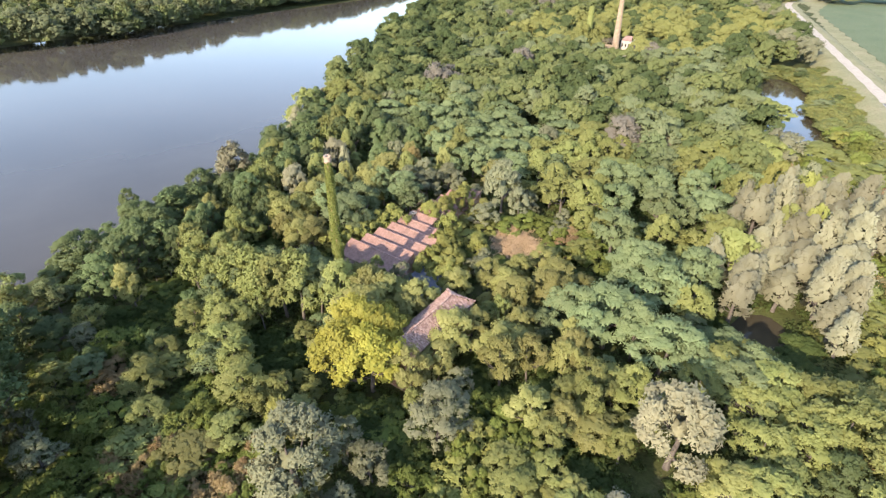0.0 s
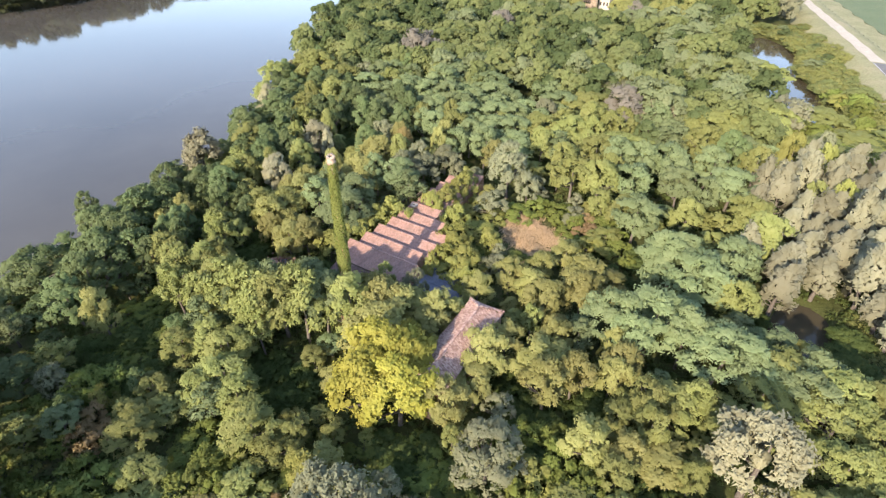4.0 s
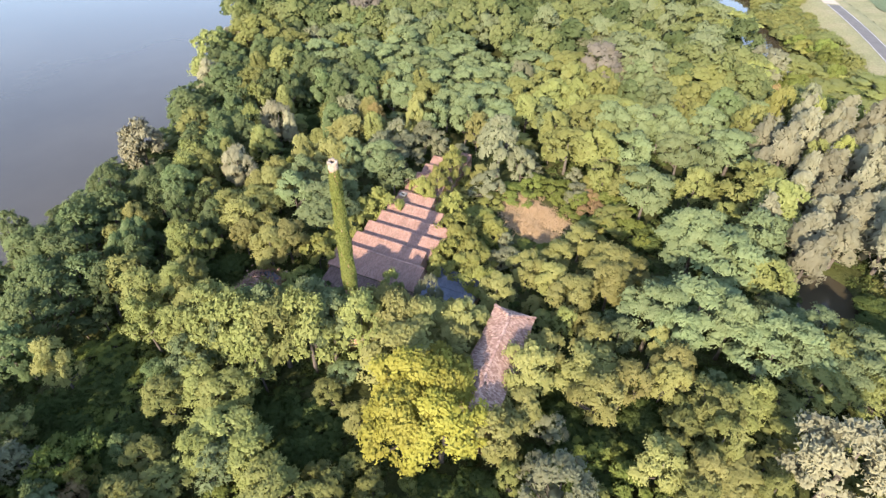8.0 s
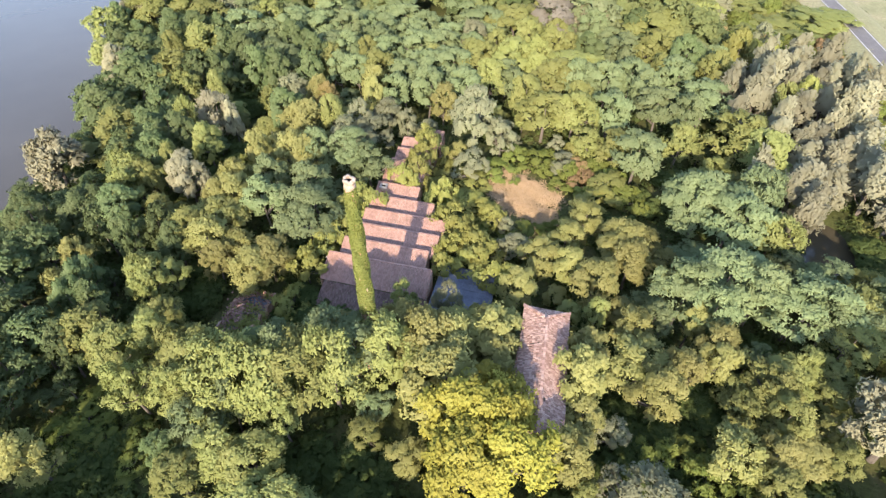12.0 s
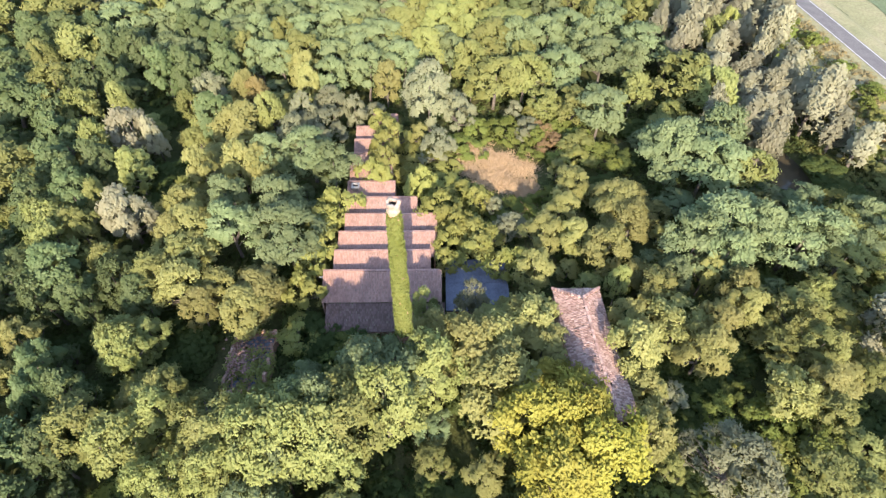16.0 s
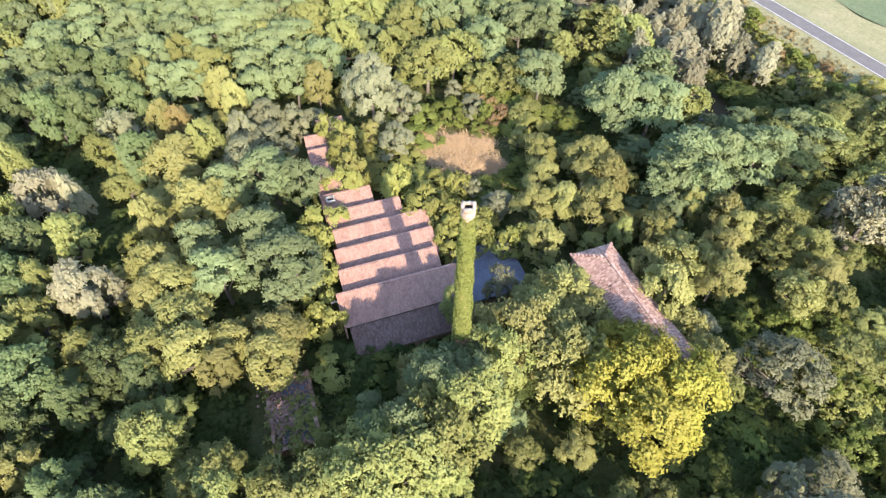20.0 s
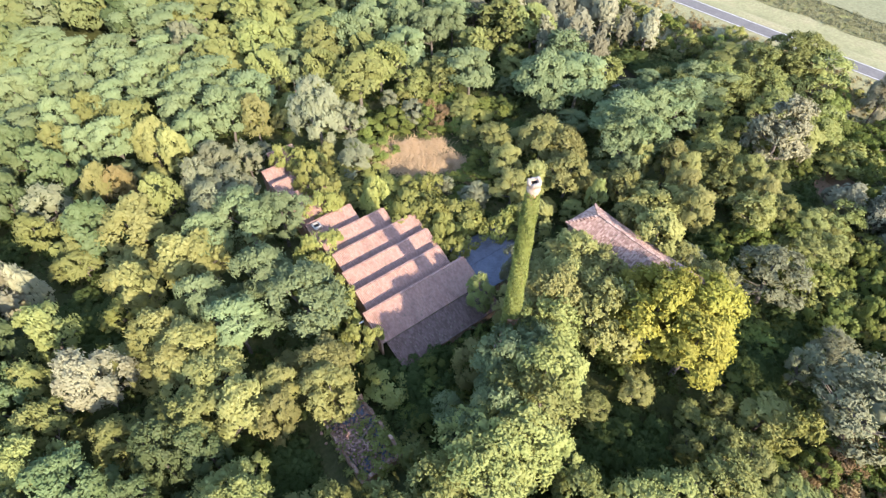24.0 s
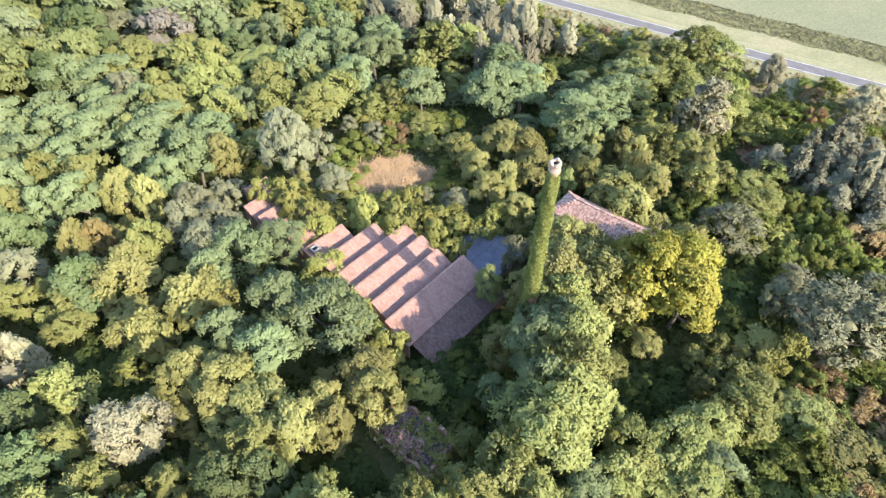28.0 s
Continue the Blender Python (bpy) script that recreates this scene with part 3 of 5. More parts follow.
def trunk_arrays(kind, seed, tips):
    H, R, foot = SHAPES[kind][:3]
    rng = np.random.default_rng(seed + 77)
    r0 = 0.028 * H
    lean = rng.normal(size=2) * 0.02 * H
    pts = [(0, 0, -0.6), (0, 0, 0.1 * H), (lean[0], lean[1], 0.35 * H), (lean[0] * 1.6, lean[1] * 1.6, 0.72 * H)]
    V, F = tube(pts, [r0 * 1.35, r0, r0 * 0.75, r0 * 0.28])
    far = tips[np.argsort(-np.hypot(tips[:, 0], tips[:, 1]))][: 6 if H > 6 else 4]
    for tip in far:
        z0 = min(0.6 * H, max(0.12 * H, tip[2] * 0.55))
        f = z0 / (0.72 * H)
        start = np.array([lean[0] * 1.6 * f, lean[1] * 1.6 * f, z0])
        bend = start * 0.45 + tip * 0.55 + np.array([0, 0, -0.04 * H])
        v, q = tube([start, bend, tip], [r0 * 0.42, r0 * 0.26, r0 * 0.07], 4)
        n0 = len(V)
        joint = np.array([[7, 8, n0 + 1, n0], [9, 10, n0 + 3, n0 + 2]])
        F = np.concatenate([F, q + n0, joint])
        V = np.concatenate([V, v])
    return V, F


PROTO = {}
for si, kind in enumerate(SHAPES):
    PROTO[kind] = []
    for k in range(6):
        (v, f, nrm), tips = crown_arrays(kind, 100 * si + k, *((1.0, 0.66, ICO_MID, OCTA) if k < 4 else (0.62 if SHAPES[kind][1] < 7 else 0.8, 1.0, ICO_MID, OCTA)))
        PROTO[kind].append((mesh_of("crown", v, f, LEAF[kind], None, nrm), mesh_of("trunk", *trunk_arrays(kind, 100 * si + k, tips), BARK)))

rng = np.random.default_rng(5)
MADE = {}
PLANTED = []


def plant(kind, x, y, radius, height):
    """One tree: trunk and crown, scaled and turned; made once per form, then copied."""
    if radius > 5.6 and kind + "_great" in SHAPES:
        kind += "_great"
    k = int(rng.integers(4)) if (-140 < x < 25 and y < 92) or (-96 < x < -45 and y < 116) else 4 + int(rng.integers(2))
    H, R = SHAPES[kind][:2]
    m = pose(x, y, float(land(x, y)) - 0.15, rng.normal() * 2.0, rng.normal() * 2.0, rng.uniform(-55, 55))
    s = radius / R
    m = m @ Matrix.Diagonal((s * rng.uniform(0.92, 1.08), s * rng.uniform(0.92, 1.08), height / H, 1))
    PLANTED.append((x, y, radius))
    if (kind, k) in MADE:
        first = MADE[kind, k]
        return copy_thing(first, m @ Matrix.Diagonal((1 / first.scale[0], 1 / first.scale[1], 1 / first.scale[2], 1)))
    name, label, category = LABELS[kind.replace("_great", "")]
    ob = thing(name, (0, 0, 0), label, category, "trees of the riverside wood" if H > 6 else "thickets of the riverside wood")
    part_mesh("trunk", PROTO[kind][k][1], ob)
    part_mesh("crown", PROTO[kind][k][0], ob)
    ob.matrix_basis = m
    MADE[kind, k] = ob
    return ob


# stands of single trees: x, y, crown radius, height
WILLOW_STAND = [
    (23.6, 36.1, 3.3, 9), (21.6, 55.0, 2.6, 10), (-6.6, 59.6, 5.4, 14.5), (-142.8, 81.4, 4.9, 12), (-114.2, 82.0, 3.5, 12), (-121.6, 103.3, 3.6, 12),
    (-117.8, 103.4, 1.8, 10), (-155.7, 116.4, 3.5, 11.5), (-172.2, 149.6, 6.7, 11.5), (-48.4, 174.8, 6.5, 11.5),
]
MAPLE_STAND_A = [
    (-60.3, 18.7, 4.0, 4), (-102.3, 32.0, 2.4, 11), (-52.6, 32.5, 2.7, 6), (-14.7, 45.9, 1.7, 5), (-43.6, 47.5, 2.9, 10.5), (-24.5, 52.4, 3.0, 9),
    (-59.6, 52.6, 4.7, 13), (-42.4, 53.0, 2.8, 9), (-20.4, 53.6, 2.1, 9), (-118.5, 55.7, 1.9, 10), (-17.2, 56.2, 3.6, 6), (-43.7, 57.6, 3.2, 12.4),
    (-54.6, 58.0, 3.6, 10.8), (-33.6, 58.1, 3.2, 11), (-76.4, 58.4, 2.5, 8.6), (-63.5, 58.5, 3.8, 13), (1.9, 58.8, 3.5, 7), (-60.2, 59.6, 3.4, 11.5),
    (-119.6, 60.1, 2.0, 10), (-67.6, 60.6, 2.9, 11), (-54.3, 62.0, 3.4, 10.8), (-35.5, 62.2, 4.0, 9), (-31.0, 62.3, 2.6, 11), (-59.5, 62.5, 3.6, 9.5),
]
MAPLE_STAND_B = [
    (-42.4, 62.5, 2.7, 10.3), (-56.8, 64.6, 2.7, 9), (-92.7, 64.9, 3.1, 10), (-26.3, 65.2, 2.3, 10), (-99.2, 65.8, 2.1, 10), (-25.8, 68.1, 2.6, 10),
    (-91.6, 68.7, 3.4, 10), (-36.2, 69.1, 2.6, 9), (-101.9, 69.2, 3.2, 11), (-97.4, 69.9, 2.4, 9), (-28.5, 71.6, 1.8, 9), (-52.9, 72.1, 2.8, 9),
    (-104.1, 75.1, 3.9, 10), (-42.4, 75.9, 3.3, 10), (-106.3, 78.2, 2.0, 11), (-103.1, 79.6, 3.6, 11), (-46.2, 79.7, 2.5, 8), (-50.7, 80.0, 2.8, 8),
    (-37.1, 81.4, 3.2, 10), (-106.1, 84.4, 2.7, 11), (-38.7, 85.7, 3.7, 10), (-47.2, 86.0, 2.7, 8), (-44.5, 91.6, 3.0, 8), (-105.4, 92.6, 2.3, 11),
]
MAPLE_STAND_C = [
    (-96.3, 93.9, 2.7, 11), (-99.9, 94.2, 3.0, 11), (-103.3, 105.7, 4.1, 11), (-70.5, 106.9, 1.5, 6), (-105.4, 117.7, 2.1, 11), (-92.2, 118.1, 2.1, 11),
    (-77.1, 120.8, 2.8, 10), (-94.4, 124.3, 2.8, 11),
]
GOLDEN_STAND = [
    (-54.4, 43.4, 4.7, 13.2), (-49.8, 45.0, 4.7, 13.2), (-56.2, 48.6, 5.2, 14.8), (-51.2, 49.6, 4.3, 13.6), (-53.6, 53.6, 3.4, 11.4),
]
LOCUST_STAND_A = [
    (-88.1, 17.2, 2.5, 6), (-73.2, 30.8, 2.5, 7), (-86.5, 40.1, 2.7, 10), (-83.7, 43.5, 1.7, 11), (-83.0, 50.4, 2.3, 12.4), (-79.6, 50.4, 3.0, 14.4),
    (-71.5, 53.2, 3.8, 13.6), (-75.4, 53.4, 3.6, 14.6), (-82.7, 55.1, 1.8, 9), (-20.4, 69.0, 1.4, 7), (-33.4, 71.3, 2.1, 9), (-26.3, 73.2, 3.6, 12),
    (-29.9, 75.2, 4.0, 13), (-2.8, 75.8, 3.9, 10), (-14.0, 76.5, 5.2, 12), (-9.4, 76.8, 3.2, 10), (-89.2, 77.6, 4.7, 12.6), (-19.3, 78.2, 3.6, 13),
    (-24.6, 78.6, 5.5, 13), (-97.7, 79.2, 3.5, 12), (-0.9, 82.0, 2.9, 10), (-91.6, 85.3, 3.6, 12.4), (-99.6, 85.7, 2.8, 12), (-7.0, 87.5, 3.0, 7),
]
LOCUST_STAND_B = [
    (-12.7, 88.1, 2.7, 7), (-21.8, 93.3, 4.8, 13), (-84.6, 94.4, 3.4, 10.6), (-95.0, 95.9, 2.7, 12), (-25.8, 97.0, 5.9, 13), (-88.6, 97.6, 3.9, 11.5),
    (-16.0, 102.8, 4.2, 12), (-36.5, 108.9, 3.9, 12), (-87.4, 120.3, 2.6, 12), (-80.9, 123.3, 3.6, 12), (-42.1, 123.3, 3.7, 12), (-32.4, 127.0, 3.8, 12),
    (-87.8, 127.0, 3.3, 12), (-99.2, 127.9, 2.9, 12), (-83.5, 133.4, 4.4, 12), (-34.8, 134.3, 3.3, 12), (-43.4, 135.0, 3.6, 12), (-78.8, 135.4, 4.4, 12),
    (-49.5, 135.5, 3.6, 12), (-105.2, 137.5, 2.9, 12), (-95.8, 139.2, 3.6, 12), (-38.1, 139.7, 4.0, 12), (-29.2, 141.6, 4.1, 12), (-88.9, 143.7, 4.6, 12),
]
LOCUST_STAND_C = [
    (-137.5, 143.8, 4.5, 12), (-100.8, 144.7, 3.7, 12), (-84.0, 146.0, 3.7, 12), (-124.5, 146.6, 4.0, 12), (-116.3, 148.6, 3.7, 12), (-109.8, 150.8, 3.5, 12),
    (-76.4, 162.8, 5.5, 11.5), (-105.2, 166.4, 8.2, 11.5), (-83.1, 168.6, 4.8, 11.5),
]
ELM_STAND_A = [
    (-91.2, 13.1, 2.5, 6), (-67.5, 14.3, 4.1, 4), (-71.1, 18.8, 3.1, 5), (-77.4, 21.4, 3.3, 7), (-99.5, 22.9, 2.5, 8), (-81.8, 23.1, 1.8, 6),
    (-58.9, 24.3, 3.7, 5), (-83.5, 28.3, 2.6, 5), (-59.3, 30.0, 2.7, 6), (-64.1, 30.9, 3.6, 8), (-76.9, 31.5, 2.9, 7), (-70.0, 33.3, 3.5, 8),
    (-59.3, 33.8, 2.2, 6), (-74.5, 34.5, 3.9, 8), (-85.9, 35.1, 2.8, 8), (-82.1, 38.4, 3.1, 9), (-78.6, 38.9, 3.3, 9), (-20.8, 41.7, 2.8, 6),
    (-96.6, 42.6, 2.6, 11.5), (-76.9, 43.7, 2.2, 11), (-11.8, 43.7, 3.3, 6), (-23.6, 43.9, 3.5, 6), (-91.2, 43.9, 3.0, 11.5), (-40.8, 44.7, 1.4, 6),
]
ELM_STAND_B = [
    (-86.0, 46.0, 4.5, 14.5), (-18.7, 46.5, 2.8, 6), (-81.5, 47.0, 4.7, 14.8), (-102.2, 47.4, 3.3, 12), (-90.3, 47.5, 3.8, 12.5), (-107.1, 48.6, 3.4, 11.5),
    (-77.0, 49.0, 4.3, 15), (-72.8, 49.8, 3.8, 15.8), (-94.0, 50.0, 2.7, 11), (-20.6, 50.1, 2.3, 8), (-99.0, 50.4, 2.7, 11), (-99.0, 53.1, 2.1, 11),
    (-88.9, 53.5, 1.2, 6), (-67.2, 55.2, 3.6, 14), (-12.3, 56.1, 2.0, 7), (-106.5, 58.0, 2.4, 11), (6.0, 58.6, 4.2, 9), (-18.6, 59.0, 2.4, 10),
    (-22.2, 59.5, 2.9, 7), (-106.8, 60.3, 3.1, 11), (-104.7, 62.4, 2.4, 8), (6.2, 62.7, 3.2, 8), (-19.7, 62.7, 3.1, 10), (-23.8, 63.5, 1.8, 6),
]
ELM_STAND_C = [
    (-17.9, 65.5, 3.6, 8), (-69.0, 66.3, 1.9, 9), (3.3, 66.5, 3.4, 9), (19.8, 66.6, 5.6, 11), (-15.1, 67.7, 2.2, 9), (-41.4, 69.9, 1.7, 9),
    (-105.9, 70.4, 2.8, 11), (8.8, 70.8, 4.0, 9), (20.4, 72.7, 6.8, 12), (-114.0, 73.7, 2.2, 9), (-7.5, 74.1, 3.3, 8), (1.8, 74.3, 4.0, 9),
    (-122.0, 75.2, 3.2, 12), (11.8, 75.4, 4.8, 11), (1.4, 78.2, 4.1, 10), (-119.9, 79.1, 2.3, 11.5), (-6.9, 79.8, 4.1, 9), (6.0, 80.4, 4.1, 9),
    (-125.3, 81.2, 3.3, 11.5), (11.6, 82.0, 4.3, 9), (-119.8, 85.9, 2.1, 11.5), (-117.4, 93.2, 2.8, 11.5), (-14.5, 93.6, 3.3, 10), (-137.2, 93.9, 4.3, 11.5),
]
ELM_STAND_D = [
    (-126.3, 100.3, 2.4, 11.5), (-41.0, 105.2, 3.1, 5), (-111.5, 106.3, 2.3, 6), (-97.8, 108.7, 2.6, 11.5), (-110.6, 109.5, 2.2, 8), (-133.0, 111.1, 3.1, 11.5),
    (-127.0, 113.6, 2.2, 11), (-40.5, 113.7, 3.5, 9), (-45.7, 115.1, 3.0, 8), (-12.9, 115.7, 4.5, 12), (-115.1, 116.0, 2.5, 8), (-28.1, 117.4, 3.3, 10),
    (-142.6, 120.3, 4.2, 11), (-55.2, 120.6, 4.6, 11.5), (-17.0, 120.9, 5.6, 12), (-49.2, 122.2, 4.2, 11.5), (-60.1, 127.5, 3.4, 11.5), (-148.7, 128.7, 2.7, 11),
    (-69.2, 133.3, 3.3, 11.5), (-55.5, 136.6, 5.0, 11.5), (-73.9, 143.1, 4.7, 11.5), (-66.2, 145.2, 5.2, 11.5), (-51.0, 145.6, 8.3, 9), (-163.9, 147.2, 8.1, 15),
]
ELM_STAND_E = [
    (-152.0, 150.0, 5.2, 11), (-135.1, 153.4, 3.8, 11.5), (-68.6, 165.8, 7.9, 12), (-30.9, 168.7, 10.2, 13), (-84.6, 182.3, 5.1, 11.5), (-20.8, 184.6, 7.9, 11.5),
    (-65.7, 189.9, 5.6, 11.5), (1.2, 190.5, 8.0, 6), (13.6, 192.9, 7.9, 4), (-73.4, 194.9, 6.3, 11.5), (-80.1, 200.5, 5.5, 11.5), (-8.2, 203.8, 8.5, 7),
    (-32.5, 226.7, 11.2, 13),
]
# the first six are unseen trees, added to throw shade northwards
ALDER_STAND_A = [
    (-60.0, -11.0, 4.8, 14.5), (-68.0, -8.0, 5.2, 15), (-76.0, -4.0, 5.0, 15.5), (-84.0, 1.0, 5.4, 16), (-92.0, 4.0, 5.0, 17), (-100.0, 8.0, 5.2, 17.5),
    (-89.6, 19.4, 1.8, 6), (-86.1, 27.5, 1.5, 6), (-108.7, 30.9, 3.2, 11.5), (-123.1, 31.6, 4.8, 11.5), (-113.6, 35.8, 3.8, 11.5), (-89.6, 37.4, 2.1, 8),
    (-114.3, 40.8, 3.6, 11.5), (-119.8, 41.1, 3.7, 11.5), (-113.7, 45.5, 3.7, 11.5), (-109.4, 45.5, 2.3, 11), (-128.1, 46.6, 3.9, 11.5), (-133.6, 47.4, 2.9, 11.5),
    (-121.3, 48.1, 3.5, 11.5), (-110.1, 52.7, 2.3, 11), (-114.5, 53.0, 2.3, 11), (-125.4, 53.2, 4.4, 11.5), (-115.9, 56.6, 2.4, 11), (-128.4, 56.8, 3.2, 11.5),
]
ALDER_STAND_B = [
    (-114.6, 59.4, 1.4, 6), (-125.9, 60.7, 3.7, 11.5), (-133.4, 65.7, 3.1, 11.5), (-114.5, 65.8, 2.1, 11), (-119.9, 67.1, 2.7, 11), (-106.9, 67.3, 2.4, 10),
    (13.1, 68.0, 3.2, 8), (-111.3, 69.1, 2.7, 11), (-125.2, 69.6, 3.6, 11.5), (-119.4, 70.2, 3.8, 12), (-128.3, 83.2, 3.4, 11.5), (-9.3, 85.0, 2.8, 6),
    (-123.4, 85.5, 3.5, 12), (-129.6, 86.4, 3.0, 12), (-124.9, 89.0, 2.5, 12), (-129.8, 93.3, 3.1, 12), (-122.3, 94.0, 2.9, 12), (-145.7, 100.2, 3.8, 11.5),
    (-132.9, 101.2, 3.8, 12), (-107.4, 108.4, 4.0, 12), (-137.5, 109.4, 3.4, 12), (-149.1, 114.2, 4.9, 11.5), (-134.2, 117.8, 3.3, 12), (-130.1, 119.3, 2.9, 12),
]
ALDER_STAND_C = [
    (-117.3, 124.2, 3.2, 12), (-122.8, 124.6, 3.4, 12), (-153.4, 125.6, 4.7, 11.5), (-109.9, 125.6, 3.0, 12), (-134.4, 130.8, 3.1, 12), (-130.0, 130.9, 3.7, 12),
    (-112.9, 134.6, 3.4, 12), (-140.7, 139.2, 3.2, 12), (-119.9, 139.9, 3.9, 12),
]
SALLOW_STAND_A = [
    (-74.6, 5.2, 2.7, 8), (-80.8, 5.3, 2.1, 8), (-96.3, 20.6, 2.3, 7), (-31.8, 21.7, 3.8, 8), (-44.9, 25.5, 6.2, 13), (-37.8, 32.4, 2.8, 7),
    (-43.3, 33.2, 2.2, 8), (-34.9, 43.4, 4.6, 10.5), (-38.4, 53.3, 2.1, 5), (-63.0, 66.3, 2.4, 10), (-56.3, 82.9, 2.0, 5.2), (-54.8, 83.8, 2.3, 5),
    (-57.6, 88.6, 1.3, 4.4), (-58.0, 88.7, 1.3, 4), (-92.1, 102.4, 3.1, 11), (-66.6, 102.5, 3.0, 7), (-88.3, 106.0, 3.9, 9), (-91.8, 109.0, 2.6, 11),
    (-49.9, 109.5, 2.6, 5), (-62.7, 111.8, 3.0, 9), (-82.5, 112.4, 2.6, 8), (-68.4, 112.6, 4.8, 15), (-87.2, 113.8, 3.3, 9), (-112.2, 120.6, 3.0, 9),
]
SALLOW_STAND_B = [
    (-150.0, 158.7, 3.4, 10), (-62.3, 182.7, 7.0, 11.5),
]
SHRUB_STAND_A = [
    (-52.3, 30.0, 2.7, 8), (6.2, 50.6, 4.3, 5), (2.7, 52.7, 3.3, 4), (-86.3, 63.4, 2.5, 4), (-86.2, 69.7, 2.6, 7), (-85.2, 74.8, 2.3, 6.4),
    (-56.4, 74.9, 2.8, 7), (-65.6, 76.0, 1.8, 5.4), (-61.0, 77.7, 2.8, 5.6), (-84.9, 79.2, 2.5, 7), (-65.2, 79.8, 2.4, 6.4), (-60.7, 80.8, 3.5, 6),
    (-64.8, 84.0, 2.6, 7), (-84.4, 84.0, 2.4, 6.8), (-82.8, 86.5, 3.4, 7.8), (-66.6, 86.7, 3.1, 7), (-2.3, 87.7, 2.7, 6), (-60.5, 90.0, 2.2, 5.4),
    (-70.0, 91.4, 2.8, 8), (-62.3, 92.5, 2.5, 4), (-108.6, 93.3, 2.7, 5), (-77.7, 94.4, 2.7, 7.5), (-66.2, 95.5, 3.0, 2.6), (-75.8, 96.6, 2.6, 8),
]
SHRUB_STAND_B = [
    (-72.2, 97.5, 3.0, 2.6), (-66.0, 101.0, 3.0, 2.6), (-76.5, 101.8, 2.6, 7.5), (-71.2, 103.5, 3.2, 2.6), (-75.4, 104.2, 2.6, 8), (-77.5, 108.9, 2.1, 7),
]
RUSTY_STAND = [
    (-101.5, 116.3, 2.1, 10),
]
THICKET_STAND = [
    (-66.0, 22.1, 3.2, 4), (-31.1, 34.7, 3.0, 4), (-27.2, 49.4, 2.8, 4.5), (-32.8, 52.6, 2.1, 3.5), (-28.6, 53.7, 2.2, 3.5), (-74.6, 62.0, 1.9, 2.4),
    (-79.6, 62.4, 1.8, 2.6), (-70.4, 62.6, 1.5, 2.2), (-59.6, 110.2, 2.8, 3.5), (-44.1, 110.2, 2.7, 3.5), (-55.0, 111.1, 3.1, 3.5),
]
PLUME_STAND = [
    (-14.1, 26.5, 2.7, 7), (-3.7, 27.3, 2.8, 8), (6.8, 31.1, 2.6, 8), (-11.5, 32.4, 2.4, 7), (1.3, 34.0, 3.0, 8), (10.6, 34.9, 2.3, 8),
    (-1.1, 37.2, 3.0, 8), (11.6, 37.4, 2.5, 8), (-1.9, 41.0, 2.4, 7), (-8.3, 45.3, 2.6, 8), (-5.4, 48.6, 1.1, 4),
]
BRAMBLE_STAND = [
    (-52.6, 19.8, 3.1, 2.5),
]
STANDS = {
    "willow": WILLOW_STAND,
    "maple": MAPLE_STAND_A + MAPLE_STAND_B + MAPLE_STAND_C,
    "golden": GOLDEN_STAND,
    "locust": LOCUST_STAND_A + LOCUST_STAND_B + LOCUST_STAND_C,
    "elm": ELM_STAND_A + ELM_STAND_B + ELM_STAND_C + ELM_STAND_D + ELM_STAND_E,
    "alder": ALDER_STAND_A + ALDER_STAND_B + ALDER_STAND_C,
    "sallow": SALLOW_STAND_A + SALLOW_STAND_B,
    "shrub": SHRUB_STAND_A + SHRUB_STAND_B,
    "rusty": RUSTY_STAND,
    "thicket": THICKET_STAND,
    "plume": PLUME_STAND,
    "bramble": BRAMBLE_STAND,
}
# shady openings in the canopy: x, y, radius
GAPS_A = [(-118.3, 63.9, 5), (-123.1, 118.6, 4.5), (-113.1, 97.3, 4), (-114.9, 93.3, 3), (-60.0, 61.5, 3), (-78.5, 59.7, 5), (-81.6, 64.2, 4), (-103.6, 62.6, 4.5), (-32.8, 67.2, 3.5), (-25.4, 60.4, 4),
          (-35.2, 56.9, 4), (-29.6, 111.9, 3), (-33.2, 103.2, 3), (1.5, 97.0, 5), (3.6, 87.7, 6), (-43.0, 41.1, 4), (-41.9, 100.6, 2.5), (-109.5, 56.1, 3.5), (-112.6, 51.5, 4), (-63.6, 54.4, 2), (-36.5, 50.6, 3),
          (-37.0, 95.5, 2.5), (-46.6, 38.7, 5)]
GAPS_B = [(-66.7, 40.1, 4), (-80.0, 38.5, 4), (-37.9, 41.1, 4), (-111.6, 93.1, 5), (-117.9, 86.4, 4), (-82.6, 59.7, 4), (-18.0, 28.3, 6), (-100.9, 61.6, 3), (-95.2, 28.9, 7), (-98.5, 38.0, 5), (-101.4, 26.0, 4),
          (-74.5, 40.8, 4), (-88.8, 24.0, 6), (-36.8, 58.8, 4), (-8.6, 93.9, 5), (-18.2, 70.7, 2.5), (-84.8, 66.9, 3), (-45.8, 38.5, 5), (-37.5, 37.1, 5), (-92.7, 25.3, 7), (-76.8, 14.3, 5), (-39.5, 62.8, 3.5), (-13.4, 50.0, 3.5)]
GAPS = GAPS_A + GAPS_B + [(-69.7, 172.3, 5), (-85.3, 162.1, 5), (-96.7, 170.3, 5), (-59.6, 206.4, 6), (-40.8, 143.0, 4), (-17.8, 63.2, 3.6), (-17.6, 55.9, 3.6), (-30.0, 52.9, 3.6), (-59.9, 90.9, 3.4)]


def in_gap(x, y, r):
    return any((x - a) ** 2 + (y - b) ** 2 < (g + 0.55 * r) ** 2 for a, b, g in GAPS)


for kind, rows in STANDS.items():
    for x, y, r, h in rows:
        plant(kind, x, y, r, h)

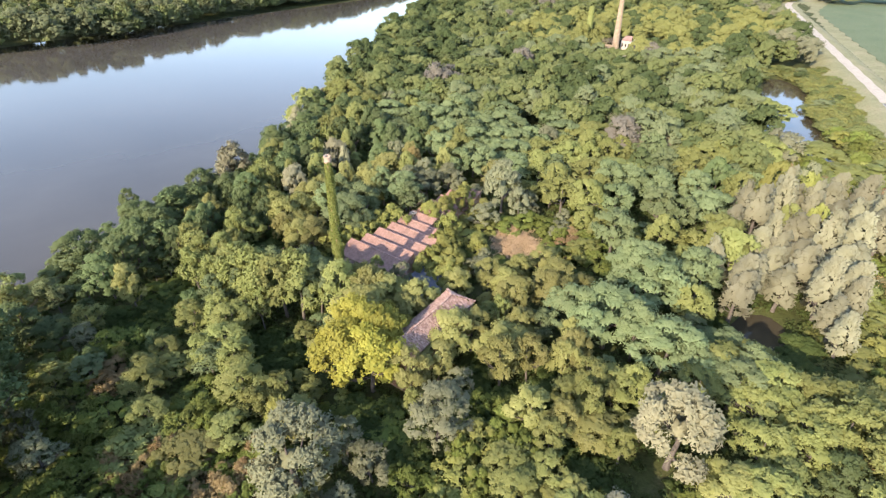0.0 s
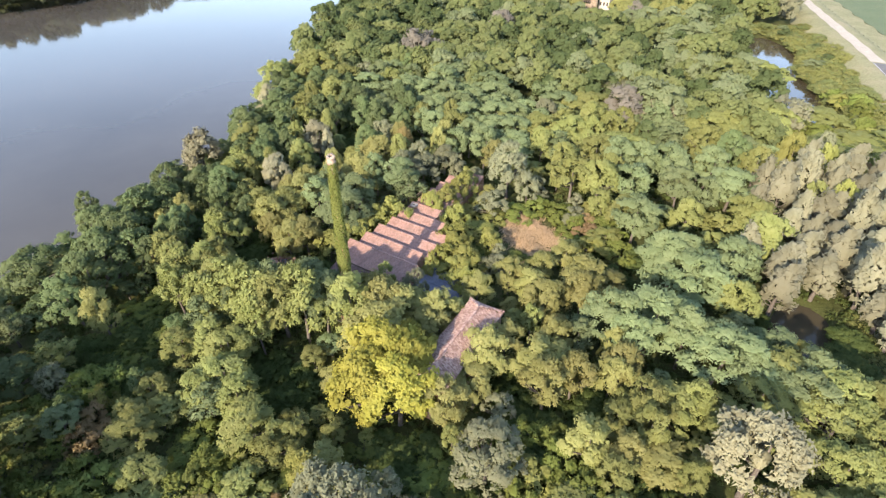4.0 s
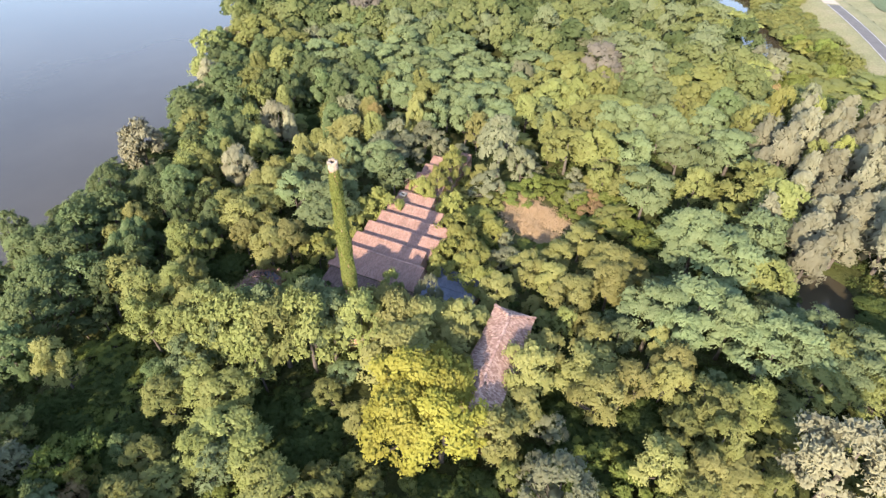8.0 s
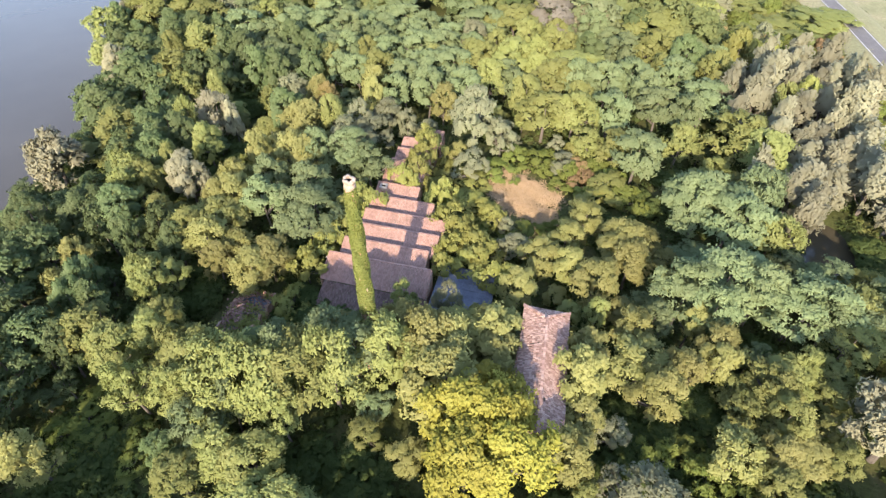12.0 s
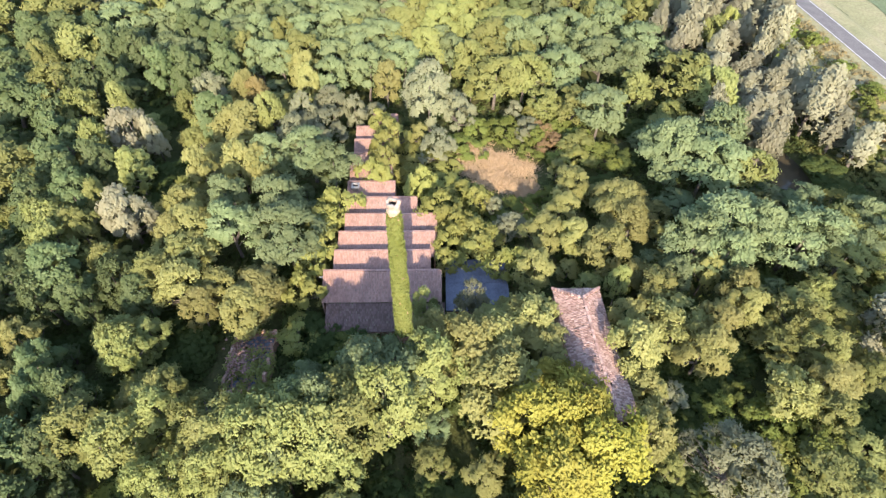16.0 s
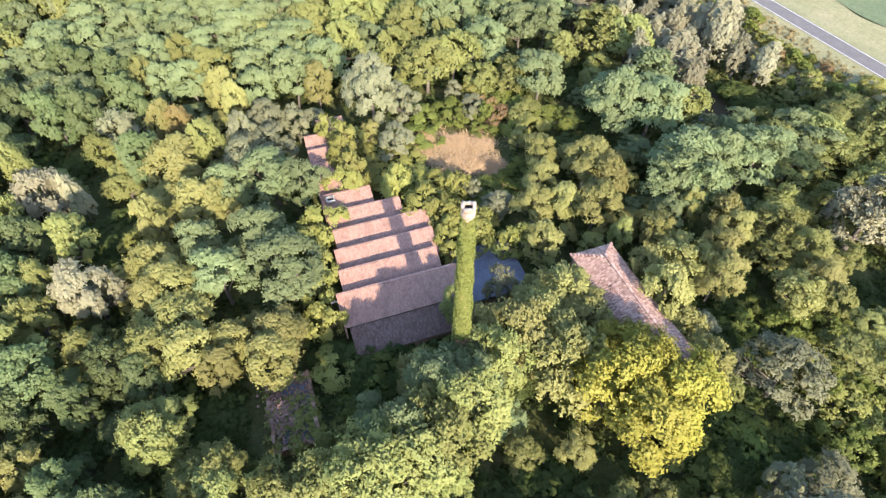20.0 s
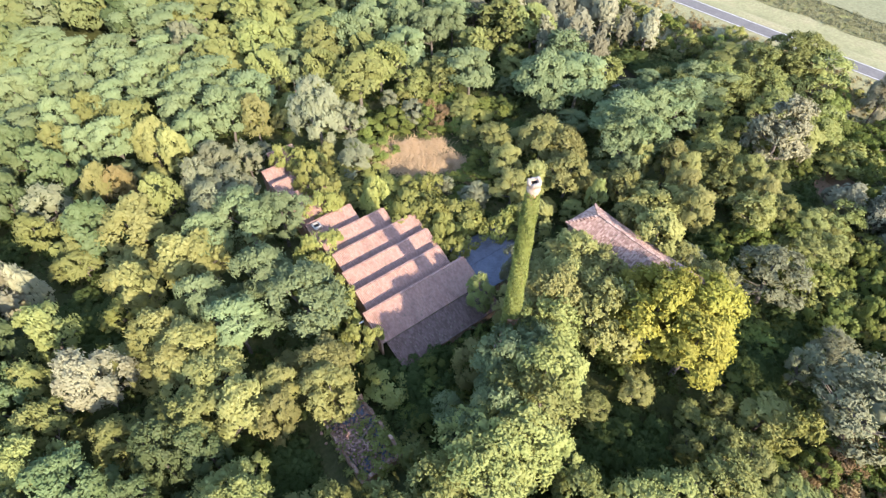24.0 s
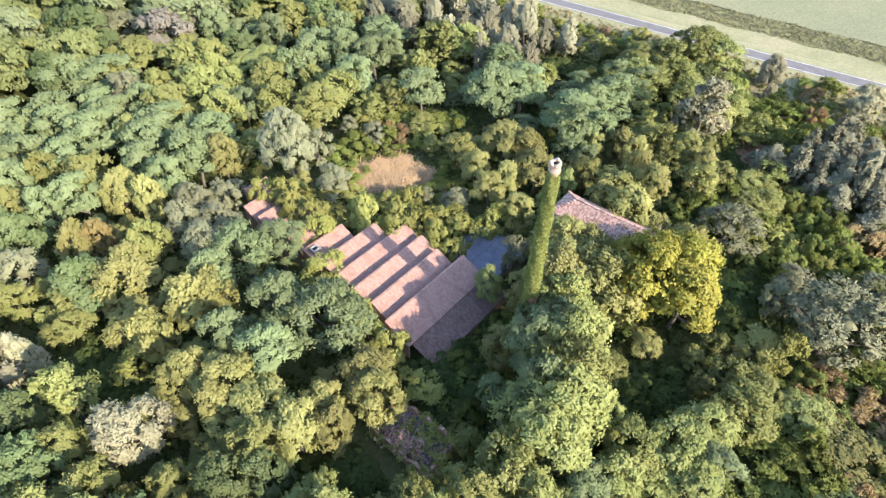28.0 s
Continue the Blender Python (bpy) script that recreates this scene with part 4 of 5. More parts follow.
BUILT = [(-84.5, -65.5, 65, 113), (-67, -56, 66, 79), (-52, -44.5, 47, 68), (-97.5, -88.8, 52.5, 66)]


def wild(x, y):
    if any(a < x < b and c < y < d for a, b, c, d in BUILT) or math.hypot((x + 55.5) / 7.8, (y - 99.0) / 9) < 1:
        return False
    return between(y, BANK_Y, BANK_X) - 1 < x < between(y, ROAD_Y, ROAD_X) - 13 and pond_depth(np.array(x), np.array(y)) < 0.3


# ground kept free of tall growth: x0, x1, y0, y1
CLEAR = [(-85, -65, 63, 114), (-67, -55, 66, 79), (-53.5, -43.5, 46, 69), (-98, -88, 53, 66), (-63, -49, 86, 109), (-88, -78, 55, 64), (-75, -63, 101, 112), (-20, 12, 46, 53)]


def free(x, y, r, loose=0.8, low=False):
    if low and not wild(x, y):
        return False
    if not low and any(a - 0.6 * r < x < b + 0.6 * r and c - 0.6 * r < y < d + 0.6 * r for a, b, c, d in CLEAR):
        return False
    if not low and in_gap(x, y, r + 1.2):
        return False
    if x < between(y, BANK_Y, BANK_X) + 2.5 or x > between(y, ROAD_Y, ROAD_X) - 15:
        return False
    if pond_depth(np.array(x), np.array(y)) > 0.05:
        return False
    return all((x - a) ** 2 + (y - b) ** 2 > (loose * (r + c)) ** 2 for a, b, c in PLANTED)


def wood_kind(x, y):
    """Which tree grows where: alders on the bank, locusts and elms inland, willows by the pools."""
    bank = x - between(y, BANK_Y, BANK_X)
    lake = between(y, ROAD_Y, ROAD_X) - x
    u = rng.uniform()
    if y < 45 and x < -40:
        return "alder" if u < 0.75 else "elm" if u < 0.9 else "locust"
    if -128 < x < -72 and 85 < y < 165 and bank > 20:
        return "locust" if u < 0.66 else "elm" if u < 0.9 else "sallow"
    if bank < 35:
        return "alder" if u < 0.66 else "elm" if u < 0.86 else "maple"
    if lake < 40:
        return "elm" if u < 0.45 else "willow" if u < 0.65 else "sallow" if u < 0.75 else "shrub"
    if y > 110:
        return "locust" if u < 0.45 else "elm" if u < 0.85 else "alder" if u < 0.95 else "sallow"
    return "elm" if u < 0.32 else "maple" if u < 0.57 else "locust" if u < 0.8 else "alder"


# the willow grove by the levee
for _ in range(900):
    y = rng.uniform(88, 163)
    x = rng.uniform(between(y, [88, 100, 134, 150, 163], [-8, -16, -21, -14, 0]), between(y, [88, 94, 128, 147, 163], [4, 9, 10, 13, 6]))
    r = rng.uniform(2.1, 3.3)
    if free(x, y, r, 0.92):
        plant("plume", x, y, r, rng.uniform(9.5, 15.5))

# and by the pool south of it
for _ in range(400):
    x, y, r = rng.uniform(-18, 6), rng.uniform(24, 41), rng.uniform(1.7, 2.7)
    if x > -24 + 0.3 * y and free(x, y, r, 0.72):
        plant("plume", x, y, r, rng.uniform(7, 11))

# low thickets: x0, x1, y0, y1, least and greatest height
LOW = [(-32, -6, 20, 47, 3.5, 5.5), (-72, -44, 8, 28, 2.0, 3.6), (-95, -58, -10, 24, 3.0, 5.5), (-30, -14, 43, 52, 3.5, 5.5), (-50, -34, 100, 119, 3.0, 4.5),
       (-66, -48, 80, 114, 1.5, 3.2), (-90, -78, 50, 64, 0.8, 1.8), (-66, -52, 80, 92, 2.5, 4.5), (-52, -36, 32, 44, 1.0, 2.2), (-106, -92, 28, 42, 1.0, 2.2),
       (-4, 20, 22, 62, 2.5, 5.5), (-14, 14, 172, 236, 3.0, 6.0), (-30, 15, -10, 22, 3.0, 5.0)]
for x0, x1, y0, y1, h0, h1 in LOW:
    for _ in range(int((x1 - x0) * (y1 - y0) / (1.2 if x0 == -72 else 3))):
        x, y, r = rng.uniform(x0, x1), rng.uniform(y0, y1), rng.uniform(1.5, 3.6)
        if 45 < y < 54 and -20 < x < 12 or y > 170 and pond_depth(np.array(x), np.array(y + 10)) > 0.05:
            continue
        if free(x, y, r, 0.52 if x0 == -72 else 0.62, True):
            u = rng.uniform()
            dry = -72 < x < -42 and 8 < y < 26
            plant("bramble" if u < (0.35 if dry else 0.04) else "shrub" if u > 0.85 else "thicket", x, y, r, rng.uniform(h0, h1))

# the wood between and behind the stands: each tree like its neighbour
LISTED = [(x, y, kind) for kind, rows in STANDS.items() for x, y, r, h in rows if kind in ("maple", "locust", "elm", "alder", "sallow")]
for _ in range(9000):
    x, y, r = rng.uniform(-150, 14), rng.uniform(24, 126), rng.uniform(1.5, 3.3)
    if any(a < x < b and c < y < d for a, b, c, d, _, _ in LOW) or not free(x, y, r, 0.84):
        continue
    kind = min(LISTED, key=lambda q: (q[0] - x) ** 2 + (q[1] - y) ** 2)[2]
    h = rng.uniform(2.6, 4.6) + 0.6 * r
    plant(kind, x, y, r, h * (0.55 if between(y, ROAD_Y, ROAD_X) - x < 26 else 1.0))
count = 0
for _ in range(9000):
    if count >= 420:
        break
    x, y = rng.uniform(-178, 25), rng.uniform(-22, 172)
    if -150 < x < 14 and 24 < y < 126:
        continue
    r = rng.uniform(2.4, 5.0)
    if any(a < x < b and c < y < d for a, b, c, d, _, _ in LOW):
        continue
    if free(x, y, r, 0.80):
        kind = wood_kind(x, y)
        if kind == "locust" and y > 85 and free(x, y, 1.35 * r, 0.8):
            r *= 1.35
        lake = between(y, ROAD_Y, ROAD_X) - x
        h = (rng.uniform(5.5, 9.0) + 1.0 * r) * (0.5 if lake < 26 else 1.0)
        if y < 30:
            h *= 0.75
        plant(kind, x, y, min(r, 0.5 * h), h)
        count += 1

# bushes on the levee's foot
for _ in range(420):
    y = rng.uniform(0, 190)
    x = between(y, ROAD_Y, ROAD_X) - rng.uniform(7.5, 17)
    r = rng.uniform(1.0, 2.4)
    if pond_depth(np.array(x), np.array(y)) < 0.05 and all((x - a) ** 2 + (y - b) ** 2 > (0.7 * (r + c)) ** 2 for a, b, c in PLANTED):
        u = rng.uniform()
        plant("thicket" if u < 0.6 else "shrub" if u < 0.85 else "bramble", x, y, r, r * rng.uniform(0.9, 1.6))

# ---- far woods, undergrowth ----
def joined(name, rows, kinds, mat_of, label, category, part_of=0.46, card=1.6):
    """Many far trees as one sheet of crowns per leaf colour, with a plain foot."""
    forms = {k: [crown_arrays(k, 900 + i, part_of, card, ICO, OCTA)[0] for i in range(3)] for k in set(kinds)}
    for k in sorted(set(kinds)):
        V, T, N, base = [], [], [], 0
        H, R = SHAPES[k][:2]
        for (x, y, r, h), kk in zip(rows, kinds):
            if kk != k:
                continue
            v, t, nrm = forms[k][int(rng.integers(3))]
            a = rng.uniform(-1, 1)
            c, s = math.cos(a), math.sin(a)
            w = np.stack([(v[:, 0] * c - v[:, 1] * s) * r / R + x, (v[:, 0] * s + v[:, 1] * c) * r / R + y, v[:, 2] * h / H + float(land(x, y))], -1)
            V.append(w)
            N.append(np.stack([nrm[:, 0] * c - nrm[:, 1] * s, nrm[:, 0] * s + nrm[:, 1] * c, nrm[:, 2]], -1))
            T.append(t + base)
            base += len(v)
        ob = new(name, mesh_of(name, np.concatenate(V), np.concatenate(T), mat_of[k], None, np.concatenate(N)))
        tagged(ob, label, category, kind="stuff")


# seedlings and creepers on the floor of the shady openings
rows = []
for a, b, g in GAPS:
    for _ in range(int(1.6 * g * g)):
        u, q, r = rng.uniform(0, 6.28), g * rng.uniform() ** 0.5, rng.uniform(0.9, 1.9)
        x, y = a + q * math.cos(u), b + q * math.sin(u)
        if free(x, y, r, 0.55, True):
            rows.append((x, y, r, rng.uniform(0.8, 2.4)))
# darker undergrowth leaves, not thicket green, deepen the openings' shade by colour
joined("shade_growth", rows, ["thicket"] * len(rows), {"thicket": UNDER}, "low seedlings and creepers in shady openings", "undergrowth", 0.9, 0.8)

rows, kinds, cells = [], [], {}
for _ in range(60000):
    if len(rows) >= 950:
        break
    y = 168 + 620 * rng.uniform() ** 1.5
    lo, hi = between(y, BANK_Y, BANK_X) + 3, between(y, ROAD_Y, ROAD_X) - 14
    x = rng.uniform(lo, hi)
    r = rng.uniform(3.6, 6.4) * (1 + max(0, y - 300) / 600)
    if any(pond_depth(np.array(x + dx), np.array(y + dy)) > 0.05 for dx, dy in ((0, 0), (0, 6), (1, 12), (-r, 0), (r, 0))) or (abs(x + 122) < 15 and 296 < y < 338) or (abs(x + 0.38 * y) < 11 and 280 < y < 300):
        continue
    if y < 215 and in_gap(x, y, r):
        continue
    ck = (int(x // 12), int(y // 12))
    near = [p for i in (-1, 0, 1) for j in (-1, 0, 1) for p in cells.get((ck[0] + i, ck[1] + j), [])]
    if any((x - a) ** 2 + (y - b) ** 2 < (0.68 * (r + c)) ** 2 for a, b, c in near):
        continue
    cells.setdefault(ck, []).append((x, y, r))
    bank, lake = x - lo, hi - x
    u = rng.uniform()
    k = "alder" if (bank < 55 and u < 0.75) or u < 0.34 else "locust" if u < 0.5 else "sallow" if u < 0.5 else "willow" if u < 0.53 else "elm"
    if lake < 26 and y < 345:
        h = rng.uniform(2.5, 6)
        r = min(r, 0.8 * h)
    elif lake < 30:
        h, k = rng.uniform(12, 17), ("elm", "sallow", "alder")[int(rng.integers(3))]
    else:
        h = rng.uniform(8.5, 12.5) + 0.8 * r
    if 290 < y < 460 and -190 < x < -60 and u > 0.3:
        k = "maple"
    rows.append((x, y, r, h))
    kinds.append(k)
joined("far_woodland", rows, kinds, FAR_LEAF, "distant mixed riverside woodland canopy", "woodland", 0.5, 1.3)

# low bushes and reeds round the pools
rows, kinds = [], []
for _ in range(1500):
    y = rng.uniform(192, 352)
    x = rng.uniform(between(y, [192, 352], [-34, -58]), between(y, ROAD_Y, ROAD_X) - 11)
    if pond_depth(np.array(x), np.array(y)) > 0.25 or (x < between(y, [200, 320], [-16, -42]) and y < 318) or (y > 318 and rng.uniform() < 0.5):
        continue
    r = rng.uniform(1.2, 3.0)
    rows.append((x, y, r, r * (0.5 if y > 318 else rng.uniform(0.7, 1.3))))
    kinds.append("shrub" if rng.uniform() < 0.4 else "thicket")
joined("pool_bushes", rows, kinds, {"shrub": FAR_LEAF["elm"], "thicket": LEAF["elm"]}, "low bushes and reeds on the banks of the pools", "bushes", 0.3, 1.5)

rows, kinds = [], []
for _ in range(820):
    y = rng.uniform(40, 640)
    d = 205 * rng.uniform() ** 2.0
    x = between(y, FAR_Y, FAR_X) + 4 - d
    rows.append((x, y, rng.uniform(4, 7.5), rng.uniform(11, 19)))
    kinds.append("locust" if rng.uniform() < 0.5 else "elm" if rng.uniform() < 0.7 else "alder")
joined("far_bank_woodland", rows, kinds, FAR_LEAF, "wooded far bank of the river", "woodland", 0.27, 2.5)

rows, kinds = [], []
for _ in range(300):
    x, y = rng.uniform(-700, 900), rng.uniform(620, 1500)
    if between(y, FAR_Y, FAR_X) < x < between(y, BANK_Y, BANK_X):
        continue
    rows.append((x, y, rng.uniform(9, 17), rng.uniform(9, 15)))
    kinds.append("elm")
joined("distant_hedgerows", rows, kinds, FAR_LEAF, "distant hedgerows and copses on the plain", "hedgerow", 0.16, 3.8)


def undergrowth(name, n, area, size, mat, label, ok, per=20, length=0.34, category="undergrowth"):
    """Low leaf clumps strewn over an area."""
    xs, ys = rng.uniform(area[0], area[1], n * 3), rng.uniform(area[2], area[3], n * 3)
    keep = [i for i in range(n * 3) if ok(xs[i], ys[i])][:n]
    xs, ys = xs[keep], ys[keep]
    s = rng.uniform(size[0], size[1], (len(xs), 1)) * rng.uniform(0.6, 1.2, (len(xs), 1))
    c = np.stack([xs, ys, land(xs, ys) + 0.2 * s[:, 0]], -1)
    v, f = clump_cloud(rng, c, np.concatenate([s, s, 0.6 * s], 1), per, length, length * 0.6, 0.6, form=OCTA)
    return tagged(new(name, mesh_of(name, v, f, mat)), label, category, kind="stuff")


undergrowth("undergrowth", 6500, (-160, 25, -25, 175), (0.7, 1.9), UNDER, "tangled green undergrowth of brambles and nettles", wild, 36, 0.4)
undergrowth("bank_weeds", 3800, (-30, 60, -10, 240), (0.5, 1.7), LEAF["elm"], "weeds and saplings at the foot of the levee",
            lambda x, y: 8 < between(y, ROAD_Y, ROAD_X) - x < 26, 16, 0.3)
undergrowth("ditch_weeds", 3000, (45, 90, -60, 104), (0.4, 0.9), WEEDS, "tall grey-green weeds along the field ditch",
            lambda x, y: 24.5 < x - between(y, ROAD_Y, ROAD_X) < 36, 14, 0.34)
undergrowth("bank_scrub", 3400, (0, 60, -10, 170), (0.3, 1.1), TAN_SCRUB, "dry russet scrub on the levee slope",
            lambda x, y: 4.0 < between(y, ROAD_Y, ROAD_X) - x < 15, 14, 0.3)

undergrowth("dry_scrub", 700, (-64, -42, 6, 25), (0.4, 1.1), TAN_SCRUB, "low tan scrub and dry stalks among the brambles", wild, 18, 0.34)

# dry grass on the clearing
n = 30000
a, q = rng.uniform(0, 6.28, n), np.sqrt(rng.uniform(0, 1, n))
edge = (1 + 0.16 * np.sin(2 * a + 2.2) + 0.15 * np.sin(3 * a + 1) + 0.17 * np.sin(5 * a) + 0.12 * np.sin(9 * a + 2)) * rng.normal(1, 0.24, n)
xs = -56.6 + 5.6 * q * edge * np.cos(a) - 1.6 * q * np.sin(a)
ys = 101.0 + 7.2 * q * edge * np.sin(a)
lobe = rng.uniform(size=n) < 0.34
xs = np.where(lobe, -51.6 + 1.9 * q * edge * np.cos(a), xs)
ys = np.where(lobe, 93.5 + 6.2 * q * edge * np.sin(a), ys)
low = np.sin(xs * 1.1 + 0.6 * np.sin(ys * 0.7)) + np.sin(ys * 0.9 + xs * 0.4)
keep = rng.uniform(size=n) < np.clip(0.75 + 0.3 * low - np.clip(q - 0.6, 0, 1) * 1.5, 0.10, 1)
xs, ys, low = xs[keep], ys[keep], low[keep]
n = len(xs)
base = np.stack([xs, ys, land(xs, ys) + 0.2 + rng.uniform(0, 0.3, n) + 0.12 * low], -1)
v, f = leaf_cards(rng, base, np.stack([rng.normal(size=n) * 0.5 - 0.3, rng.normal(size=n) * 0.5 - 0.9, rng.uniform(0.5, 1.3, n)], -1), 1.25, 0.075)
tagged(new("dry_grass", mesh_of("dry_grass", v, f, DRY)), "patch of tall straw-coloured dry grass in a clearing", "grass", kind="stuff")

# woods behind the camera's way
rows, kinds = [], []
for _ in range(420):
    x, y = rng.uniform(-110, 40), rng.uniform(-130, -22)
    if between(y, BANK_Y, BANK_X) + 4 < x < between(y, ROAD_Y, ROAD_X) - 15:
        rows.append((x, y, rng.uniform(3, 4.8), rng.uniform(7, 11)))
        kinds.append(("alder", "elm", "locust")[int(rng.integers(3))])
joined("near_bank_woodland", rows, kinds, FAR_LEAF, "riverside woodland along the near bank", "woodland", 0.16, 2.8)


# ---- the ivy-clad chimney ----
def stack_radius(z, top=32.1, r0=1.12, r1=0.56):
    return r0 + (r1 - r0) * (z / top)


def turned_part(name, profile, mat, parent, sides=24, label=""):
    a = np.linspace(0, 2 * np.pi, sides + 1)
    V = np.array([(r * math.cos(t), r * math.sin(t), z) for r, z in profile for t in a])
    U = np.array([(t * 1.0, z) for r, z in profile for t in a])
    k = np.arange(len(V)).reshape(len(profile), sides + 1)
    f = np.stack([k[:-1, :-1], k[:-1, 1:], k[1:, 1:], k[1:, :-1]], -1).reshape(-1, 4)
    return part_mesh(name, mesh_of(name, V, f, mat, U), parent, label)


CX, CY, CTOP = -70.95, 58.35, 32.1
chimney = thing("chimney", (CX, CY, 0), "tall slender brick chimney wrapped in ivy almost to its mouth", "chimney")
turned_part("shaft", [(stack_radius(z), z) for z in np.linspace(-0.5, CTOP - 1.2, 30)], BRICK, chimney, label="tapering red brick shaft")
rim = turned_part("crown_ring", [(0.60, CTOP - 1.3), (0.66, CTOP - 1.15), (0.66, CTOP - 0.9), (0.60, CTOP - 0.82), (0.60, CTOP - 0.4), (0.68, CTOP - 0.3),
                                 (0.68, CTOP), (0.36, CTOP + 0.02), (0.34, CTOP - 0.1), (0.33, CTOP - 2.0)], PALE_BRICK, chimney, label="pale crumbling brick rim of the mouth")
for p in rim.data.vertices:
    wear = math.sin(3.0 * math.atan2(p.co.y, p.co.x) + 1.0) + 0.6 * math.sin(7.0 * math.atan2(p.co.y, p.co.x))
    if p.co.z > CTOP - 0.5:
        p.co.z += 0.10 * wear - 0.08
        p.co.x, p.co.y = p.co.x * (1 + 0.05 * wear), p.co.y * (1 + 0.05 * wear)
turned_part("flue", [(0.32, CTOP - 0.3), (0.31, CTOP - 2.2), (0.02, CTOP - 2.21)], SOOT, chimney, label="sooty dark flue")
turned_part("plinth", [(1.75, -0.5), (1.75, 2.6), (1.62, 2.9), (1.4, 3.0)], BRICK, chimney, 8, "eight-sided brick base")
n = 24000
zz = 7.6 + (CTOP - 1.0 - 7.6) * rng.uniform(0, 1, n) ** 0.95
aa = rng.uniform(0, 6.28, n)
thin = np.clip((CTOP - 0.9 - zz) / 2.2, 0.10, 1.0)
keep = rng.uniform(size=n) < thin * (0.75 + 0.25 * np.sin(3 * aa + zz * 0.9))
keep &= ~((zz < 11.3) & (zz > 9.9) & (np.cos(aa + 1.75) > 0.45))
zz, aa, thin = zz[keep], aa[keep], thin[keep]
puff = (0.02 + 0.07 * rng.uniform(size=len(zz)) + 0.07 * np.sin(4 * aa + zz * 1.3)) * (0.4 + 0.6 * thin)
rr = stack_radius(zz) + puff
pos = np.stack([rr * np.cos(aa), rr * np.sin(aa), zz], -1)
nrm = np.stack([np.cos(aa), np.sin(aa), np.full_like(aa, 0.45)], -1) + 0.45 * rng.normal(size=(len(aa), 3))
v, f = leaf_cards(rng, pos, nrm, 0.25, 0.22, 0.3)
part_mesh("ivy", mesh_of("ivy", v, f, IVY), chimney, "thick yellow-green ivy mantle")


# ---- tiled roofs ----
def pantiles(x0, x1, low, high, rs, wave=0.22, course=0.36, sag=0.05, holes=0.0):
    """Rows of half-round clay tiles on a slope from low=(y, z) to high=(y, z), along x. Each tile is a small arch of its own."""
    dy, dz = high[0] - low[0], high[1] - low[1]
    run = math.hypot(dy, dz)
    cols, rows_ = int((x1 - x0) / wave), max(2, int(run / course))
    u, w = np.array([0, dy / run, dz / run]), np.array([0, -dz / run, dy / run])
    if w[2] < 0:
        w = -w
    prof = [(-0.5, 0.0), (-0.22, 0.062), (0.22, 0.062), (0.5, 0.0)]
    i, j = np.meshgrid(np.arange(cols), np.arange(rows_))
    i, j = i.ravel(), j.ravel()
    if holes:
        keep_ = rs.uniform(size=len(i)) > holes
        i, j = i[keep_], j[keep_]
    n_ = len(i)
    t0, t1 = j / rows_ * run - 0.03, (j + 1) / rows_ * run + 0.05
    cx = x0 + (i + 0.5) * (x1 - x0) / cols + rs.normal(size=n_) * 0.022
    dip = -sag * np.sin(np.pi * (cx - x0) / (x1 - x0)) + 0.04 * np.sin(cx * 0.9) * 0.5 + rs.normal(size=n_) * 0.016
    V = np.zeros((n_, 8, 3))
    for e, (t, lift) in enumerate(((t0, 0.028), (t1, 0.0))):
        for k, (o, h) in enumerate(prof):
            V[:, 4 * e + k] = (np.array([low[1] * 0, low[0], low[1]]) + t[:, None] * u + (h + lift) * w)
            V[:, 4 * e + k, 0] += cx + o * wave * 1.05
            V[:, 4 * e + k, 2] += dip
    b = (np.arange(n_) * 8)[:, None]
    F = np.concatenate([b + np.array([k, k + 1, k + 5, k + 4]) for k in range(3)])
    return V.reshape(-1, 3), F


def slope_part(name, parent, x0, x1, low, high, rs, mat, label="", **kw):
    v, f = pantiles(x0, x1, low, high, rs, **kw)
    return part_mesh(name, mesh_of(name, v, f, mat), parent, label)


def slab(name, parent, corners, thick, mat, label=""):
    """A board under a slope: four corners, given thickness downwards."""
    bm = bmesh.new()
    top = [bm.verts.new(c) for c in corners]
    bot = [bm.verts.new((c[0], c[1], c[2] - thick)) for c in corners]
    bm.faces.new(top)
    bm.faces.new(bot[::-1])
    for i in range(4):
        bm.faces.new((top[i], bot[i], bot[(i + 1) % 4], top[(i + 1) % 4]))
    bmesh.ops.recalc_face_normals(bm, faces=bm.faces)
    return part(name, bm, mat, parent, label)


